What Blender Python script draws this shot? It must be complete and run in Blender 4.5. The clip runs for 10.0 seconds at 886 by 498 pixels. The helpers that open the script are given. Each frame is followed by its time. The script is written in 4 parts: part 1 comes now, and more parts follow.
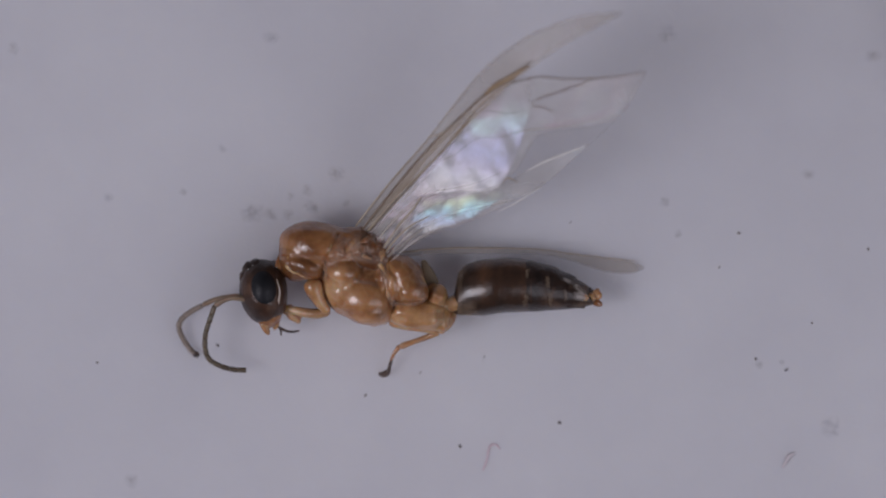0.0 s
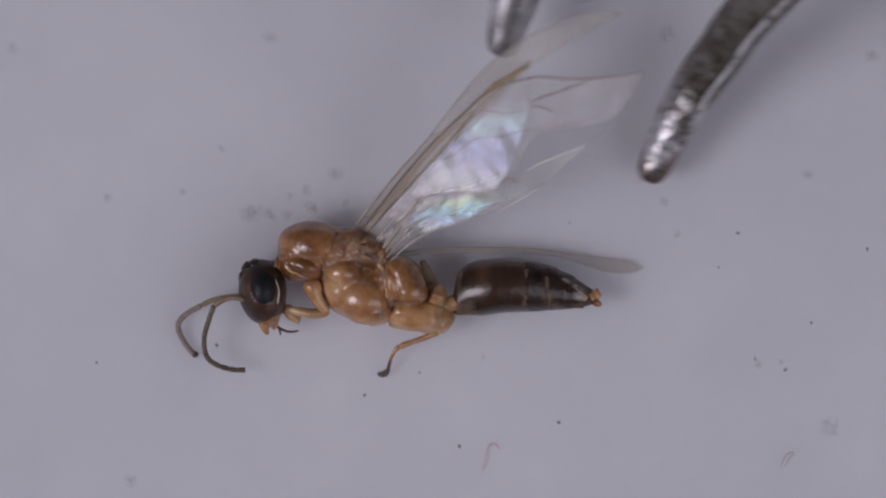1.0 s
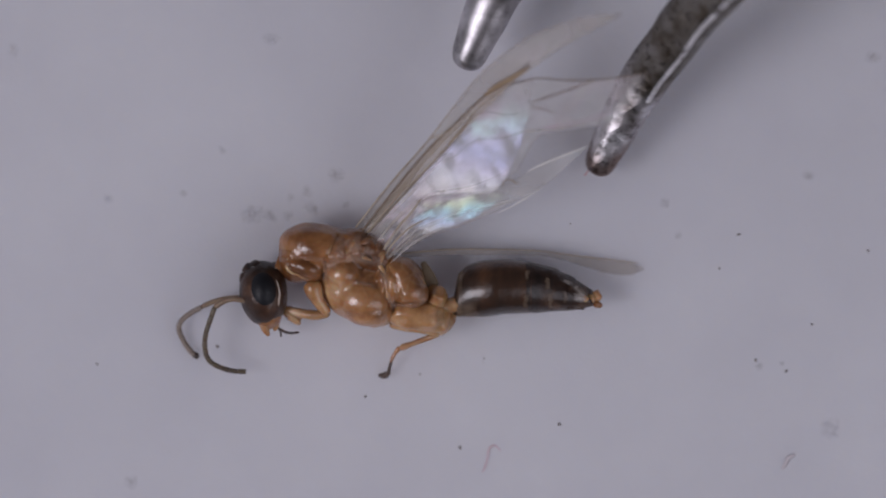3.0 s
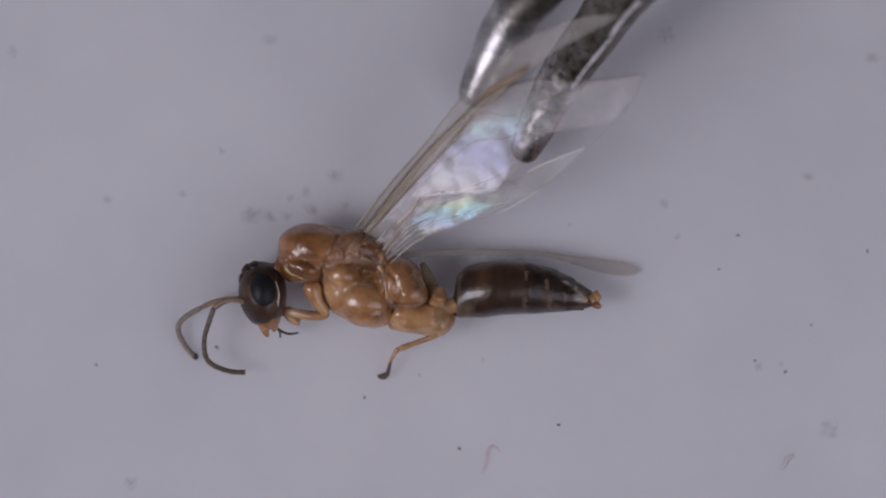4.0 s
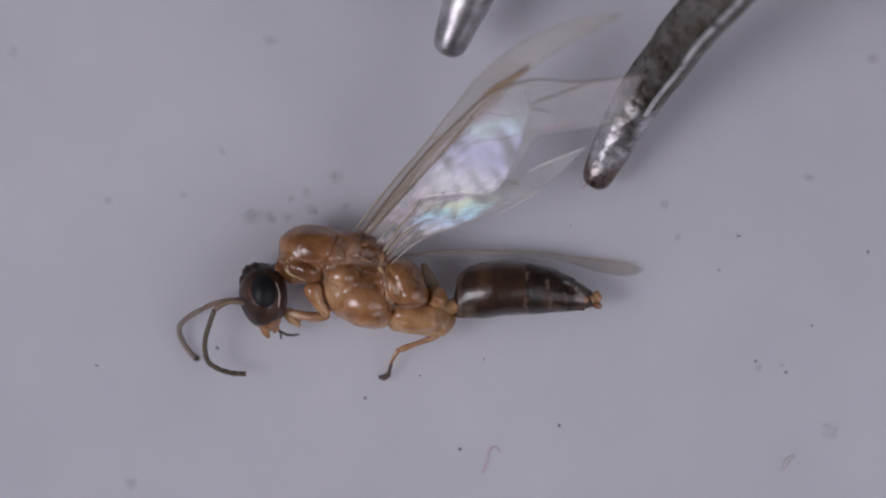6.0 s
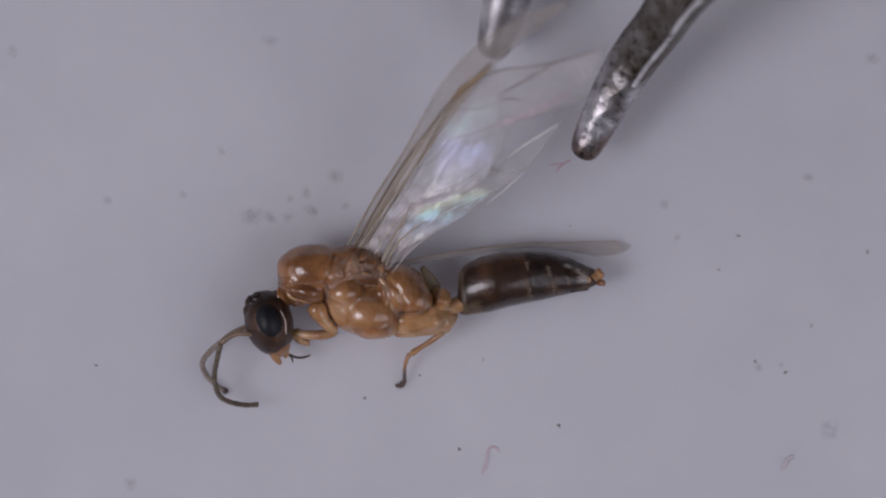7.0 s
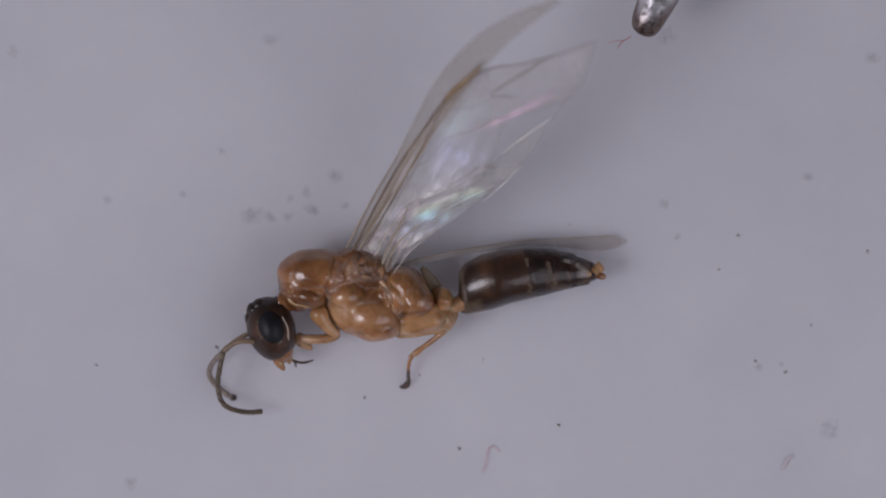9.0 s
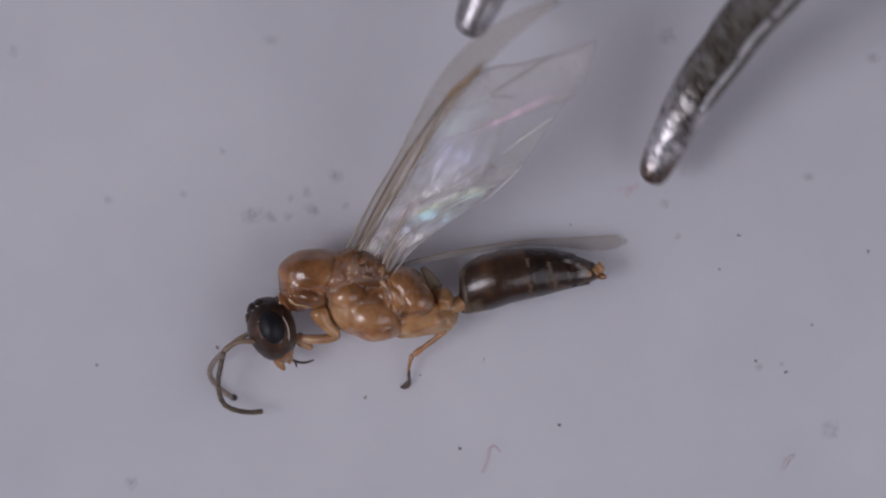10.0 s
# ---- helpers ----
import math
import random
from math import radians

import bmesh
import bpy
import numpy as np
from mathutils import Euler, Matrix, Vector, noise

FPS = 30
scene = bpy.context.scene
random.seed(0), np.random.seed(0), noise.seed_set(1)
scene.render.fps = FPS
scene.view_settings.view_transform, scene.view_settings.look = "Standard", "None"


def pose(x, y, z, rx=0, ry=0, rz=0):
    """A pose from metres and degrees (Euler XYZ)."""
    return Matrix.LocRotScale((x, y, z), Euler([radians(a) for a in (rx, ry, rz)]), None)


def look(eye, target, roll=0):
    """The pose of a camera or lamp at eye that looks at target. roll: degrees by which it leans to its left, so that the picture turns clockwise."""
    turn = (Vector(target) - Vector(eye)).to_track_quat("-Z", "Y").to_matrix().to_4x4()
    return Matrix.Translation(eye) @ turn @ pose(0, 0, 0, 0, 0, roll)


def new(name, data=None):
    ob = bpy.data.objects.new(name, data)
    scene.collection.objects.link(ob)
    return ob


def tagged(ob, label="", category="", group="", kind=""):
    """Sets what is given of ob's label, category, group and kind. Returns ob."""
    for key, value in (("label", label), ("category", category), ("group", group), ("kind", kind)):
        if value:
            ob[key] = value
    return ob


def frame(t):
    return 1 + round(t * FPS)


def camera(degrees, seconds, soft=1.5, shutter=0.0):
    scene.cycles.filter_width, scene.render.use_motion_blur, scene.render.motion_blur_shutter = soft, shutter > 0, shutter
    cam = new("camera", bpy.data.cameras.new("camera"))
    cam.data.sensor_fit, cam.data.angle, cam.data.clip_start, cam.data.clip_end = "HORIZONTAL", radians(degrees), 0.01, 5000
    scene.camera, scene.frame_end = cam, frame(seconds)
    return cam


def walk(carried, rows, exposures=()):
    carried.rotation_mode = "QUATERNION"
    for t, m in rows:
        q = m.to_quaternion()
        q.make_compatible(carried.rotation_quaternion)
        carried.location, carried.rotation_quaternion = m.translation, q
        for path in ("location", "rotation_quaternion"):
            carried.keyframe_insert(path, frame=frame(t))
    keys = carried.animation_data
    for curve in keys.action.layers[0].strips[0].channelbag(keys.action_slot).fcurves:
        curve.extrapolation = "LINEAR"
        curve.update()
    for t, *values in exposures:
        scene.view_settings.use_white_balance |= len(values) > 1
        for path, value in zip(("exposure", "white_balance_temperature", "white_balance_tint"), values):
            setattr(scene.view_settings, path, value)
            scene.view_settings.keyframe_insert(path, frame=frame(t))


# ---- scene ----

MM = 0.001
U = MM / 160            # drawing unit of this small scene: 1/160 mm
FOCUS = 0.0994

# ---------------------------------------------------------------- camera
cam = camera(5.611, 10.0, soft=1.95, shutter=0.8)
cam.data.dof.use_dof = True
cam.data.dof.focus_distance = FOCUS
cam.data.dof.aperture_fstop = 85.0


def eye(dx, dy):
    return pose(dx * U, dy * U, 0.1)


# a microscope looking straight down on the plate, with a slight creep of the stand
walk(cam, [(0.0, eye(0, -5)), (0.5, eye(-0.5, -6)), (1.0, eye(1.5, -5)), (1.5, eye(1.5, -3.2)), (2.0, eye(2.4, -1.6)),
           (2.5, eye(-0.3, -3)), (4.0, eye(1.5, -1.2)), (4.5, eye(1.5, -1.2)), (5.0, eye(-0.3, 1.4)), (5.5, eye(0, 0)),
           (7.0, eye(1.3, 0)), (7.5, eye(1.3, -0.4)), (8.0, eye(1, -0.4)), (8.5, eye(-0.3, 1)), (9.0, eye(1.2, -1)),
           (9.5, eye(1.2, -1)), (10.0, eye(0.3, -1))])

# ---------------------------------------------------------------- light
world = bpy.data.worlds.new("world")
scene.world = world
world.use_nodes = True
world.node_tree.nodes["Background"].inputs["Color"].default_value = (0.84, 0.85, 0.97, 1)
world.node_tree.nodes["Background"].inputs["Strength"].default_value = 0.07


def lamp(name, place, size, watts, colour):
    data = bpy.data.lights.new(name, "AREA")
    data.shape, data.size, data.energy, data.color = "DISK", size, watts, colour
    ob = new(name, data)
    ob.matrix_world = look(place, (0, 0, 0))
    return ob


# the two goosenecks of the microscope's lamp: one on either side
lamp("gooseneck_lamp", (-0.040, -0.013, 0.041), 0.026, 0.0138, (0.995, 0.955, 1.07))
lamp("gooseneck_lamp", (0.026, -0.015, 0.029), 0.034, 0.0042, (0.985, 0.955, 1.09))


# ---------------------------------------------------------------- materials
def material(name):
    m = bpy.data.materials.new(name)
    m.use_nodes = True
    return m, m.node_tree.nodes, m.node_tree.links, m.node_tree.nodes["Principled BSDF"]


def noise_node(nodes, links, scale, detail=4.0, rough=0.6, stretch=None, spin=0.0):
    co = nodes.new("ShaderNodeTexCoord")
    n = nodes.new("ShaderNodeTexNoise")
    n.inputs["Scale"].default_value, n.inputs["Detail"].default_value, n.inputs["Roughness"].default_value = scale, detail, rough
    if stretch:
        mp = nodes.new("ShaderNodeMapping")
        mp.inputs["Scale"].default_value = stretch
        turn = nodes.new("ShaderNodeMapping")
        turn.inputs["Rotation"].default_value = (0, 0, radians(spin))
        links.new(co.outputs["Object"], turn.inputs["Vector"])
        links.new(turn.outputs["Vector"], mp.inputs["Vector"])
        links.new(mp.outputs["Vector"], n.inputs["Vector"])
    else:
        links.new(co.outputs["Object"], n.inputs["Vector"])
    return n


def ramp_node(nodes, links, source, stops):
    r = nodes.new("ShaderNodeValToRGB")
    e = r.color_ramp.elements
    while len(e) < len(stops):
        e.new(0.5)
    for k, (p, c) in enumerate(stops):
        e[k].position, e[k].color = p, (*c, 1)
    links.new(source, r.inputs["Fac"])
    return r


def bump_node(nodes, links, source, bsdf, distance, strength=1.0):
    b = nodes.new("ShaderNodeBump")
    b.inputs["Distance"].default_value, b.inputs["Strength"].default_value = distance, strength
    links.new(source, b.inputs["Height"])
    links.new(b.outputs["Normal"], bsdf.inputs["Normal"])


def cuticle(name, stops, scale, rough, sss=0.0, sss_colour=(1.0, 0.4, 0.15), bump=0.6, stretch=None, coat=0.0, coat_rough=0.25, gloss=0.5, seams=0.0, coat_ior=1.42):
    m, nodes, links, b = material(name)
    b.inputs["Specular IOR Level"].default_value = gloss
    n = noise_node(nodes, links, scale, 3.0, 0.55, stretch)
    r = ramp_node(nodes, links, n.outputs["Fac"], stops)
    colour = r.outputs["Color"]
    f = noise_node(nodes, links, scale * 2.2, 5.0, 0.6)
    relief = f.outputs["Fac"]
    if seams:
        co = nodes.new("ShaderNodeTexCoord")
        warp = nodes.new("ShaderNodeMix")
        warp.data_type, warp.blend_type = "RGBA", "LINEAR_LIGHT"
        warp.inputs["Factor"].default_value = 0.00012
        links.new(co.outputs["Object"], warp.inputs[6])
        links.new(f.outputs["Color"], warp.inputs[7])
        cell = nodes.new("ShaderNodeTexVoronoi")
        cell.feature = "DISTANCE_TO_EDGE"
        cell.inputs["Scale"].default_value = 3300
        links.new(warp.outputs[2], cell.inputs["Vector"])
        line = nodes.new("ShaderNodeMapRange")
        line.inputs["From Min"].default_value, line.inputs["From Max"].default_value = 0.012, 0.055
        line.inputs["To Min"].default_value, line.inputs["To Max"].default_value = seams, 0.0
        links.new(cell.outputs["Distance"], line.inputs["Value"])
        mix = nodes.new("ShaderNodeMix")
        mix.data_type = "RGBA"
        links.new(line.outputs["Result"], mix.inputs["Factor"])
        links.new(colour, mix.inputs[6])
        mix.inputs[7].default_value = (0.60, 0.40, 0.22, 1)
        colour = mix.outputs[2]
        add = nodes.new("ShaderNodeMath")
        links.new(relief, add.inputs[0])
        links.new(line.outputs["Result"], add.inputs[1])
        relief = add.outputs["Value"]
    links.new(colour, b.inputs["Base Color"])
    b.inputs["Roughness"].default_value = rough
    b.inputs["IOR"].default_value = 1.55
    b.inputs["Coat Weight"].default_value = coat
    b.inputs["Coat Roughness"].default_value = coat_rough
    b.inputs["Coat IOR"].default_value = coat_ior
    b.inputs["Subsurface Weight"].default_value = sss
    b.inputs["Subsurface Scale"].default_value = 0.00012
    b.inputs["Subsurface Radius"].default_value = sss_colour
    bump_node(nodes, links, relief, b, bump * U, 0.7)
    return m


AMBER = cuticle("amber_cuticle", [(0.32, (0.17, 0.062, 0.019)), (0.50, (0.42, 0.195, 0.075)), (0.70, (0.64, 0.395, 0.215))], 2300, 0.3, 0.3, bump=6, coat=0.9, coat_rough=0.27, coat_ior=1.75, gloss=0.1, seams=0.13)
AMBER_DARK = cuticle("brown_amber_cuticle", [(0.32, (0.19, 0.072, 0.022)), (0.52, (0.34, 0.145, 0.050)), (0.74, (0.47, 0.235, 0.098))], 2400, 0.3, 0.2, bump=6, coat=0.9, coat_rough=0.27, coat_ior=1.75, gloss=0.1, seams=0.05)
PALE = cuticle("straw_cuticle", [(0.30, (0.30, 0.145, 0.062)), (0.55, (0.48, 0.282, 0.143)), (0.8, (0.65, 0.47, 0.31))], 5500, 0.32, 0.4, bump=5, coat=0.8, coat_rough=0.2, gloss=0.2)
STRAW_AMBER = cuticle("pale_amber_cuticle", [(0.32, (0.30, 0.14, 0.055)), (0.52, (0.48, 0.255, 0.11)), (0.74, (0.64, 0.42, 0.235))], 4200, 0.3, 0.35, bump=4, coat=0.9, coat_rough=0.25, coat_ior=1.58, gloss=0.2)
BROWN = cuticle("brown_cuticle", [(0.32, (0.10, 0.036, 0.012)), (0.52, (0.21, 0.084, 0.028)), (0.74, (0.36, 0.165, 0.065))], 2600, 0.3, 0.2, bump=6, coat=0.9, coat_rough=0.27, coat_ior=1.6, gloss=0.1)
CHESTNUT = cuticle("chestnut_cuticle", [(0.36, (0.024, 0.012, 0.007)), (0.52, (0.046, 0.021, 0.011)), (0.68, (0.10, 0.045, 0.020))], 2600, 0.34, 0.1, bump=5, stretch=(1, 0.7, 1), coat=1.0, coat_rough=0.18, gloss=0.25)
BLACKISH = cuticle("blackish_cuticle", [(0.36, (0.014, 0.007, 0.005)), (0.54, (0.034, 0.016, 0.010)), (0.66, (0.10, 0.058, 0.036)), (0.74, (0.20, 0.14, 0.09))], 4200, 0.34, 0.05, bump=6, coat=0.65, coat_rough=0.22, gloss=0.25)
HEAD_BROWN = cuticle("dark_brown_cuticle", [(0.33, (0.019, 0.010, 0.007)), (0.52, (0.058, 0.026, 0.014)), (0.72, (0.15, 0.066, 0.028))], 3000, 0.34, 0.1, bump=4)
EYE = cuticle("compound_eye", [(0.3, (0.005, 0.005, 0.007)), (0.7, (0.012, 0.012, 0.016))], 5000, 0.5, bump=2.0, gloss=0.3)
# pinkish white of the gloss highlight along the cheek, given as plain colour
CHEEK_GLINT = cuticle("pale_cheek_glint", [(0.3, (0.38, 0.28, 0.22)), (0.7, (0.56, 0.46, 0.40))], 9000, 0.3, 0.2)
SCAPE = cuticle("brown_stalk_cuticle", [(0.3, (0.17, 0.115, 0.075)), (0.7, (0.32, 0.235, 0.16))], 6000, 0.4, 0.2, bump=2)
ANTENNA = cuticle("antenna_cuticle", [(0.3, (0.075, 0.055, 0.036)), (0.7, (0.15, 0.115, 0.075))], 9000, 0.45, 0.1, bump=1.0)
FAR_ANTENNA = cuticle("brown_antenna_cuticle", [(0.3, (0.20, 0.15, 0.12)), (0.7, (0.32, 0.26, 0.22))], 9000, 0.5, bump=2)
TARSUS = cuticle("tarsus_cuticle", [(0.3, (0.035, 0.022, 0.018)), (0.7, (0.10, 0.06, 0.045))], 9000, 0.5, bump=2.0)
VEIN = cuticle("wing_vein", [(0.3, (0.31, 0.24, 0.17)), (0.7, (0.46, 0.38, 0.29))], 6000, 0.4)
BROWN_VEIN = cuticle("brown_wing_vein", [(0.3, (0.15, 0.10, 0.065)), (0.7, (0.25, 0.18, 0.125))], 6000, 0.4)
SPOT = cuticle("tan_wing_spot", [(0.3, (0.24, 0.15, 0.075)), (0.7, (0.36, 0.25, 0.14))], 6000, 0.4)
# whitened so that folds carry their specular highlight as colour
HIGHLIGHT_FOLD = cuticle("highlight_white_fold", [(0.3, (0.70, 0.68, 0.65)), (0.7, (0.86, 0.85, 0.83))], 6000, 0.3)
DIRT = cuticle("dark_dirt", [(0.3, (0.14, 0.12, 0.115)), (0.7, (0.28, 0.25, 0.24))], 9000, 0.8)
DUST = cuticle("brown_dust", [(0.3, (0.54, 0.51, 0.50)), (0.7, (0.66, 0.64, 0.65))], 9000, 0.8)
RED = cuticle("red_fibre", [(0.3, (0.58, 0.26, 0.28)), (0.7, (0.66, 0.36, 0.38))], 9000, 0.6)
PALE_PINK = cuticle("faint_pink_fibre", [(0.3, (0.66, 0.60, 0.63)), (0.7, (0.71, 0.66, 0.69))], 9000, 0.6)
PINK = cuticle("pink_fibre", [(0.3, (0.66, 0.52, 0.57)), (0.7, (0.72, 0.58, 0.63))], 9000, 0.6)


def plate_material():
    m, nodes, links, b = material("white_plate")
    n = noise_node(nodes, links, 260, 5.0, 0.6)
    r = ramp_node(nodes, links, n.outputs["Fac"], [(0.3, (0.66, 0.655, 0.70)), (0.7, (0.745, 0.74, 0.775))])
    links.new(r.outputs["Color"], b.inputs["Base Color"])
    b.inputs["Roughness"].default_value = 0.55
    b.inputs["Specular IOR Level"].default_value = 0.25
    b.inputs["Subsurface Weight"].default_value = 0.88
    b.inputs["Subsurface Scale"].default_value = 0.0012
    b.inputs["Subsurface Radius"].default_value = (1.0, 0.95, 0.9)
    f = noise_node(nodes, links, 2500, 5.0, 0.65)
    bump_node(nodes, links, f.outputs["Fac"], b, 3 * U, 0.5)
    return m


def steel_material(name, stops, rough, scale, distance, lit_stops=None, start=0.0, stained=True):
    """Steel with pits; lit_stops: brighter colours imitating the highlight near the tip, up to some height above it
    (start: the tip's own).
    """
    m, nodes, links, b = material(name)
    n = noise_node(nodes, links, scale, 4.0, 0.65)
    r = ramp_node(nodes, links, n.outputs["Fac"], stops)
    colour = r.outputs["Color"]
    if lit_stops:
        co = nodes.new("ShaderNodeTexCoord")
        axis = nodes.new("ShaderNodeSeparateXYZ")
        links.new(co.outputs["Object"], axis.inputs["Vector"])
        ragged = noise_node(nodes, links, 2200, 3.0, 0.6)
        reach = nodes.new("ShaderNodeMath")
        reach.operation = "MULTIPLY_ADD"
        reach.inputs[1].default_value = 90 * U
        links.new(ragged.outputs["Fac"], reach.inputs[0])
        links.new(axis.outputs["Z"], reach.inputs[2])
        edge = nodes.new("ShaderNodeMapRange")
        edge.inputs["From Min"].default_value, edge.inputs["From Max"].default_value = (start + 114) * U, (start + 148) * U
        links.new(reach.outputs["Value"], edge.inputs["Value"])
        bright = ramp_node(nodes, links, n.outputs["Fac"], lit_stops)
        mix = nodes.new("ShaderNodeMix")
        mix.data_type = "RGBA"
        links.new(edge.outputs["Result"], mix.inputs["Factor"])
        links.new(bright.outputs["Color"], mix.inputs[6])
        links.new(r.outputs["Color"], mix.inputs[7])
        # the very end is stained brown
        end = nodes.new("ShaderNodeMapRange")
        end.inputs["From Min"].default_value, end.inputs["From Max"].default_value = (start + 67) * U, (start + 94) * U
        links.new(reach.outputs["Value"], end.inputs["Value"])
        brown = nodes.new("ShaderNodeMix")
        brown.data_type = "RGBA"
        links.new(end.outputs["Result"], brown.inputs["Factor"])
        brown.inputs[6].default_value = (0.25, 0.19, 0.17, 1)
        links.new(mix.outputs[2], brown.inputs[7])
        colour = brown.outputs[2] if stained else mix.outputs[2]
        # small dark pits
        pits = noise_node(nodes, links, scale * 3.6, 3.0, 0.5)
        dark = ramp_node(nodes, links, pits.outputs["Fac"], [(0.37, (0.22, 0.21, 0.20)), (0.43, (1, 1, 1))])
        times = nodes.new("ShaderNodeMix")
        times.data_type, times.blend_type = "RGBA", "MULTIPLY"
        times.inputs["Factor"].default_value = 0.6 if stained else 0.25
        links.new(colour, times.inputs[6])
        links.new(dark.outputs["Color"], times.inputs[7])
        colour = times.outputs[2]
    links.new(colour, b.inputs["Base Color"])
    b.inputs["Metallic"].default_value = 1.0
    b.inputs["Roughness"].default_value = rough
    f = nodes.new("ShaderNodeTexVoronoi")
    f.inputs["Scale"].default_value = scale * 1.6
    co = nodes.new("ShaderNodeTexCoord")
    links.new(co.outputs["Object"], f.inputs["Vector"])
    add = nodes.new("ShaderNodeMath")
    links.new(f.outputs["Distance"], add.inputs[0])
    links.new(n.outputs["Fac"], add.inputs[1])
    bump_node(nodes, links, add.outputs["Value"], b, distance, 0.8)
    return m


BANDS = ((0.34, (1.0, 0.95, 0.8)), (0.41, (0.30, 0.92, 1.0)), (0.47, (0.85, 0.92, 1.0)), (0.53, (0.58, 0.62, 1.0)), (0.59, (1.0, 0.55, 0.9)), (0.66, (0.9, 1.0, 0.75)))
CELL_BANDS = ((0.0, (1.0, 0.95, 0.88)), (0.12, (0.88, 0.90, 1.0)), (0.24, (0.74, 0.70, 1.0)), (0.40, (0.44, 0.52, 1.0)), (0.54, (0.55, 0.60, 1.0)), (0.66, (0.52, 1.0, 0.96)), (0.78, (1.0, 0.48, 0.90)), (1.0, (0.8, 0.72, 0.7)))
LOWER_BANDS = ((0.05, (1.0, 0.8, 0.95)), (0.28, (0.95, 0.95, 0.92)), (0.48, (0.5, 0.7, 1.0)), (0.62, (0.38, 0.92, 1.0)), (0.76, (0.80, 1.0, 0.55)), (0.9, (0.85, 0.72, 1.0)))


def film_material(name, tint, clear, gloss, rough, iris, body=(0.04, 0.16), masked=True, sheen=(1, 1, 1), reach=None, bands=BANDS, crease=0.5):
    """Wing membrane: clear film with a faint body and a glossy sheen coloured by its thickness."""
    m, nodes, links, b = material(name)
    out = nodes["Material Output"]
    nodes.remove(b)
    tr = nodes.new("ShaderNodeBsdfTransparent")
    tr.inputs["Color"].default_value = (*clear, 1)
    di = nodes.new("ShaderNodeBsdfDiffuse")
    di.inputs["Color"].default_value = (*tint, 1)
    mix = nodes.new("ShaderNodeMixShader")
    n = noise_node(nodes, links, 1200, 4.0, 0.6)
    r = ramp_node(nodes, links, n.outputs["Fac"], [(0.3, (body[0],) * 3), (0.75, (body[1],) * 3)])
    # per-vertex mask that scales both the body and the sheen colour
    mask_node = nodes.new("ShaderNodeAttribute")
    mask_node.attribute_name = "film_mask"

    def scaled(source):
        if not masked:
            return source
        times = nodes.new("ShaderNodeVectorMath")
        times.operation = "MULTIPLY"
        links.new(source, times.inputs[0])
        links.new(mask_node.outputs["Color"], times.inputs[1])
        return times.outputs["Vector"]

    links.new(scaled(r.outputs["Color"]), mix.inputs["Fac"])
    links.new(tr.outputs["BSDF"], mix.inputs[1])
    links.new(di.outputs["BSDF"], mix.inputs[2])
    gl = nodes.new("ShaderNodeBsdfGlossy")
    gl.inputs["Roughness"].default_value = rough
    k = noise_node(nodes, links, 2400, 4.0, 0.55, (0.45, 1.3, 1), -48)
    order = k.outputs["Fac"]
    if reach:
        # the film thickens along the wing, and its colours follow
        co = nodes.new("ShaderNodeTexCoord")
        axis = nodes.new("ShaderNodeSeparateXYZ")
        links.new(co.outputs["Object"], axis.inputs["Vector"])
        along = nodes.new("ShaderNodeMapRange")
        along.clamp = False
        along.inputs["From Min"].default_value, along.inputs["From Max"].default_value = reach[0] * U, reach[1] * U
        along.inputs["To Min"].default_value, along.inputs["To Max"].default_value = -0.35, 0.65
        links.new(axis.outputs["Y"], along.inputs["Value"])
        both = nodes.new("ShaderNodeMath")
        both.operation = "MULTIPLY_ADD"
        both.inputs[1].default_value = 0.7
        links.new(k.outputs["Fac"], both.inputs[0])
        links.new(along.outputs["Result"], both.inputs[2])
        order = both.outputs["Value"]
    hue = ramp_node(nodes, links, order, [(p, tuple(gloss * w * (1 - iris + iris * c) for w, c in zip(sheen, col))) for p, col in bands])
    links.new(scaled(hue.outputs["Color"]), gl.inputs["Color"])
    f = noise_node(nodes, links, 3400, 5.0, 0.65, (0.35, 1.5, 1), -48)
    bump_node(nodes, links, f.outputs["Fac"], gl, 3.5 * U, crease)
    add = nodes.new("ShaderNodeAddShader")
    links.new(mix.outputs["Shader"], add.inputs[0])
    links.new(gl.outputs["BSDF"], add.inputs[1])
    links.new(add.outputs["Shader"], out.inputs["Surface"])
    return m


PLATE = plate_material()
FILM_PINK = film_material("pink_wing_fold", (0.78, 0.46, 0.62), (0.94, 0.90, 0.92), 0.075, 0.22, 0.2, (0.03, 0.14), sheen=(1.0, 0.6, 0.85))
# pale skin between abdomen rings, partly standing in for glints on them
RING_SKIN_GLINT = film_material("pale_ring_skin_and_glint", (0.36, 0.265, 0.19), (0.9, 0.88, 0.86), 0.02, 0.3, 0.2, (0.04, 0.55))
OLIVE_FILM = film_material("olive_film", (0.30, 0.23, 0.15), (0.75, 0.68, 0.6), 0.02, 0.35, 0.1, (0.5, 0.8), False)
BROWN_STAIN = film_material("brown_stain", (0.33, 0.29, 0.27), (1, 1, 1), 0.002, 0.5, 0.0, (0.1, 0.4))
GREY_STAIN = film_material("grey_stain", (0.40, 0.39, 0.42), (1, 1, 1), 0.002, 0.5, 0.0, (0.08, 0.4))
# whitish colour imitating the highlights on the abdomen's tail
TAIL_GLINT = film_material("whitish_tail_glint", (0.62, 0.55, 0.50), (0.9, 0.88, 0.86), 0.04, 0.3, 0.2, (0.1, 0.85))
FILM_FOLD = film_material("pale_wing_fold", (0.70, 0.64, 0.58), (0.93, 0.92, 0.91), 0.022, 0.35, 0.3, (0.06, 0.42), False)
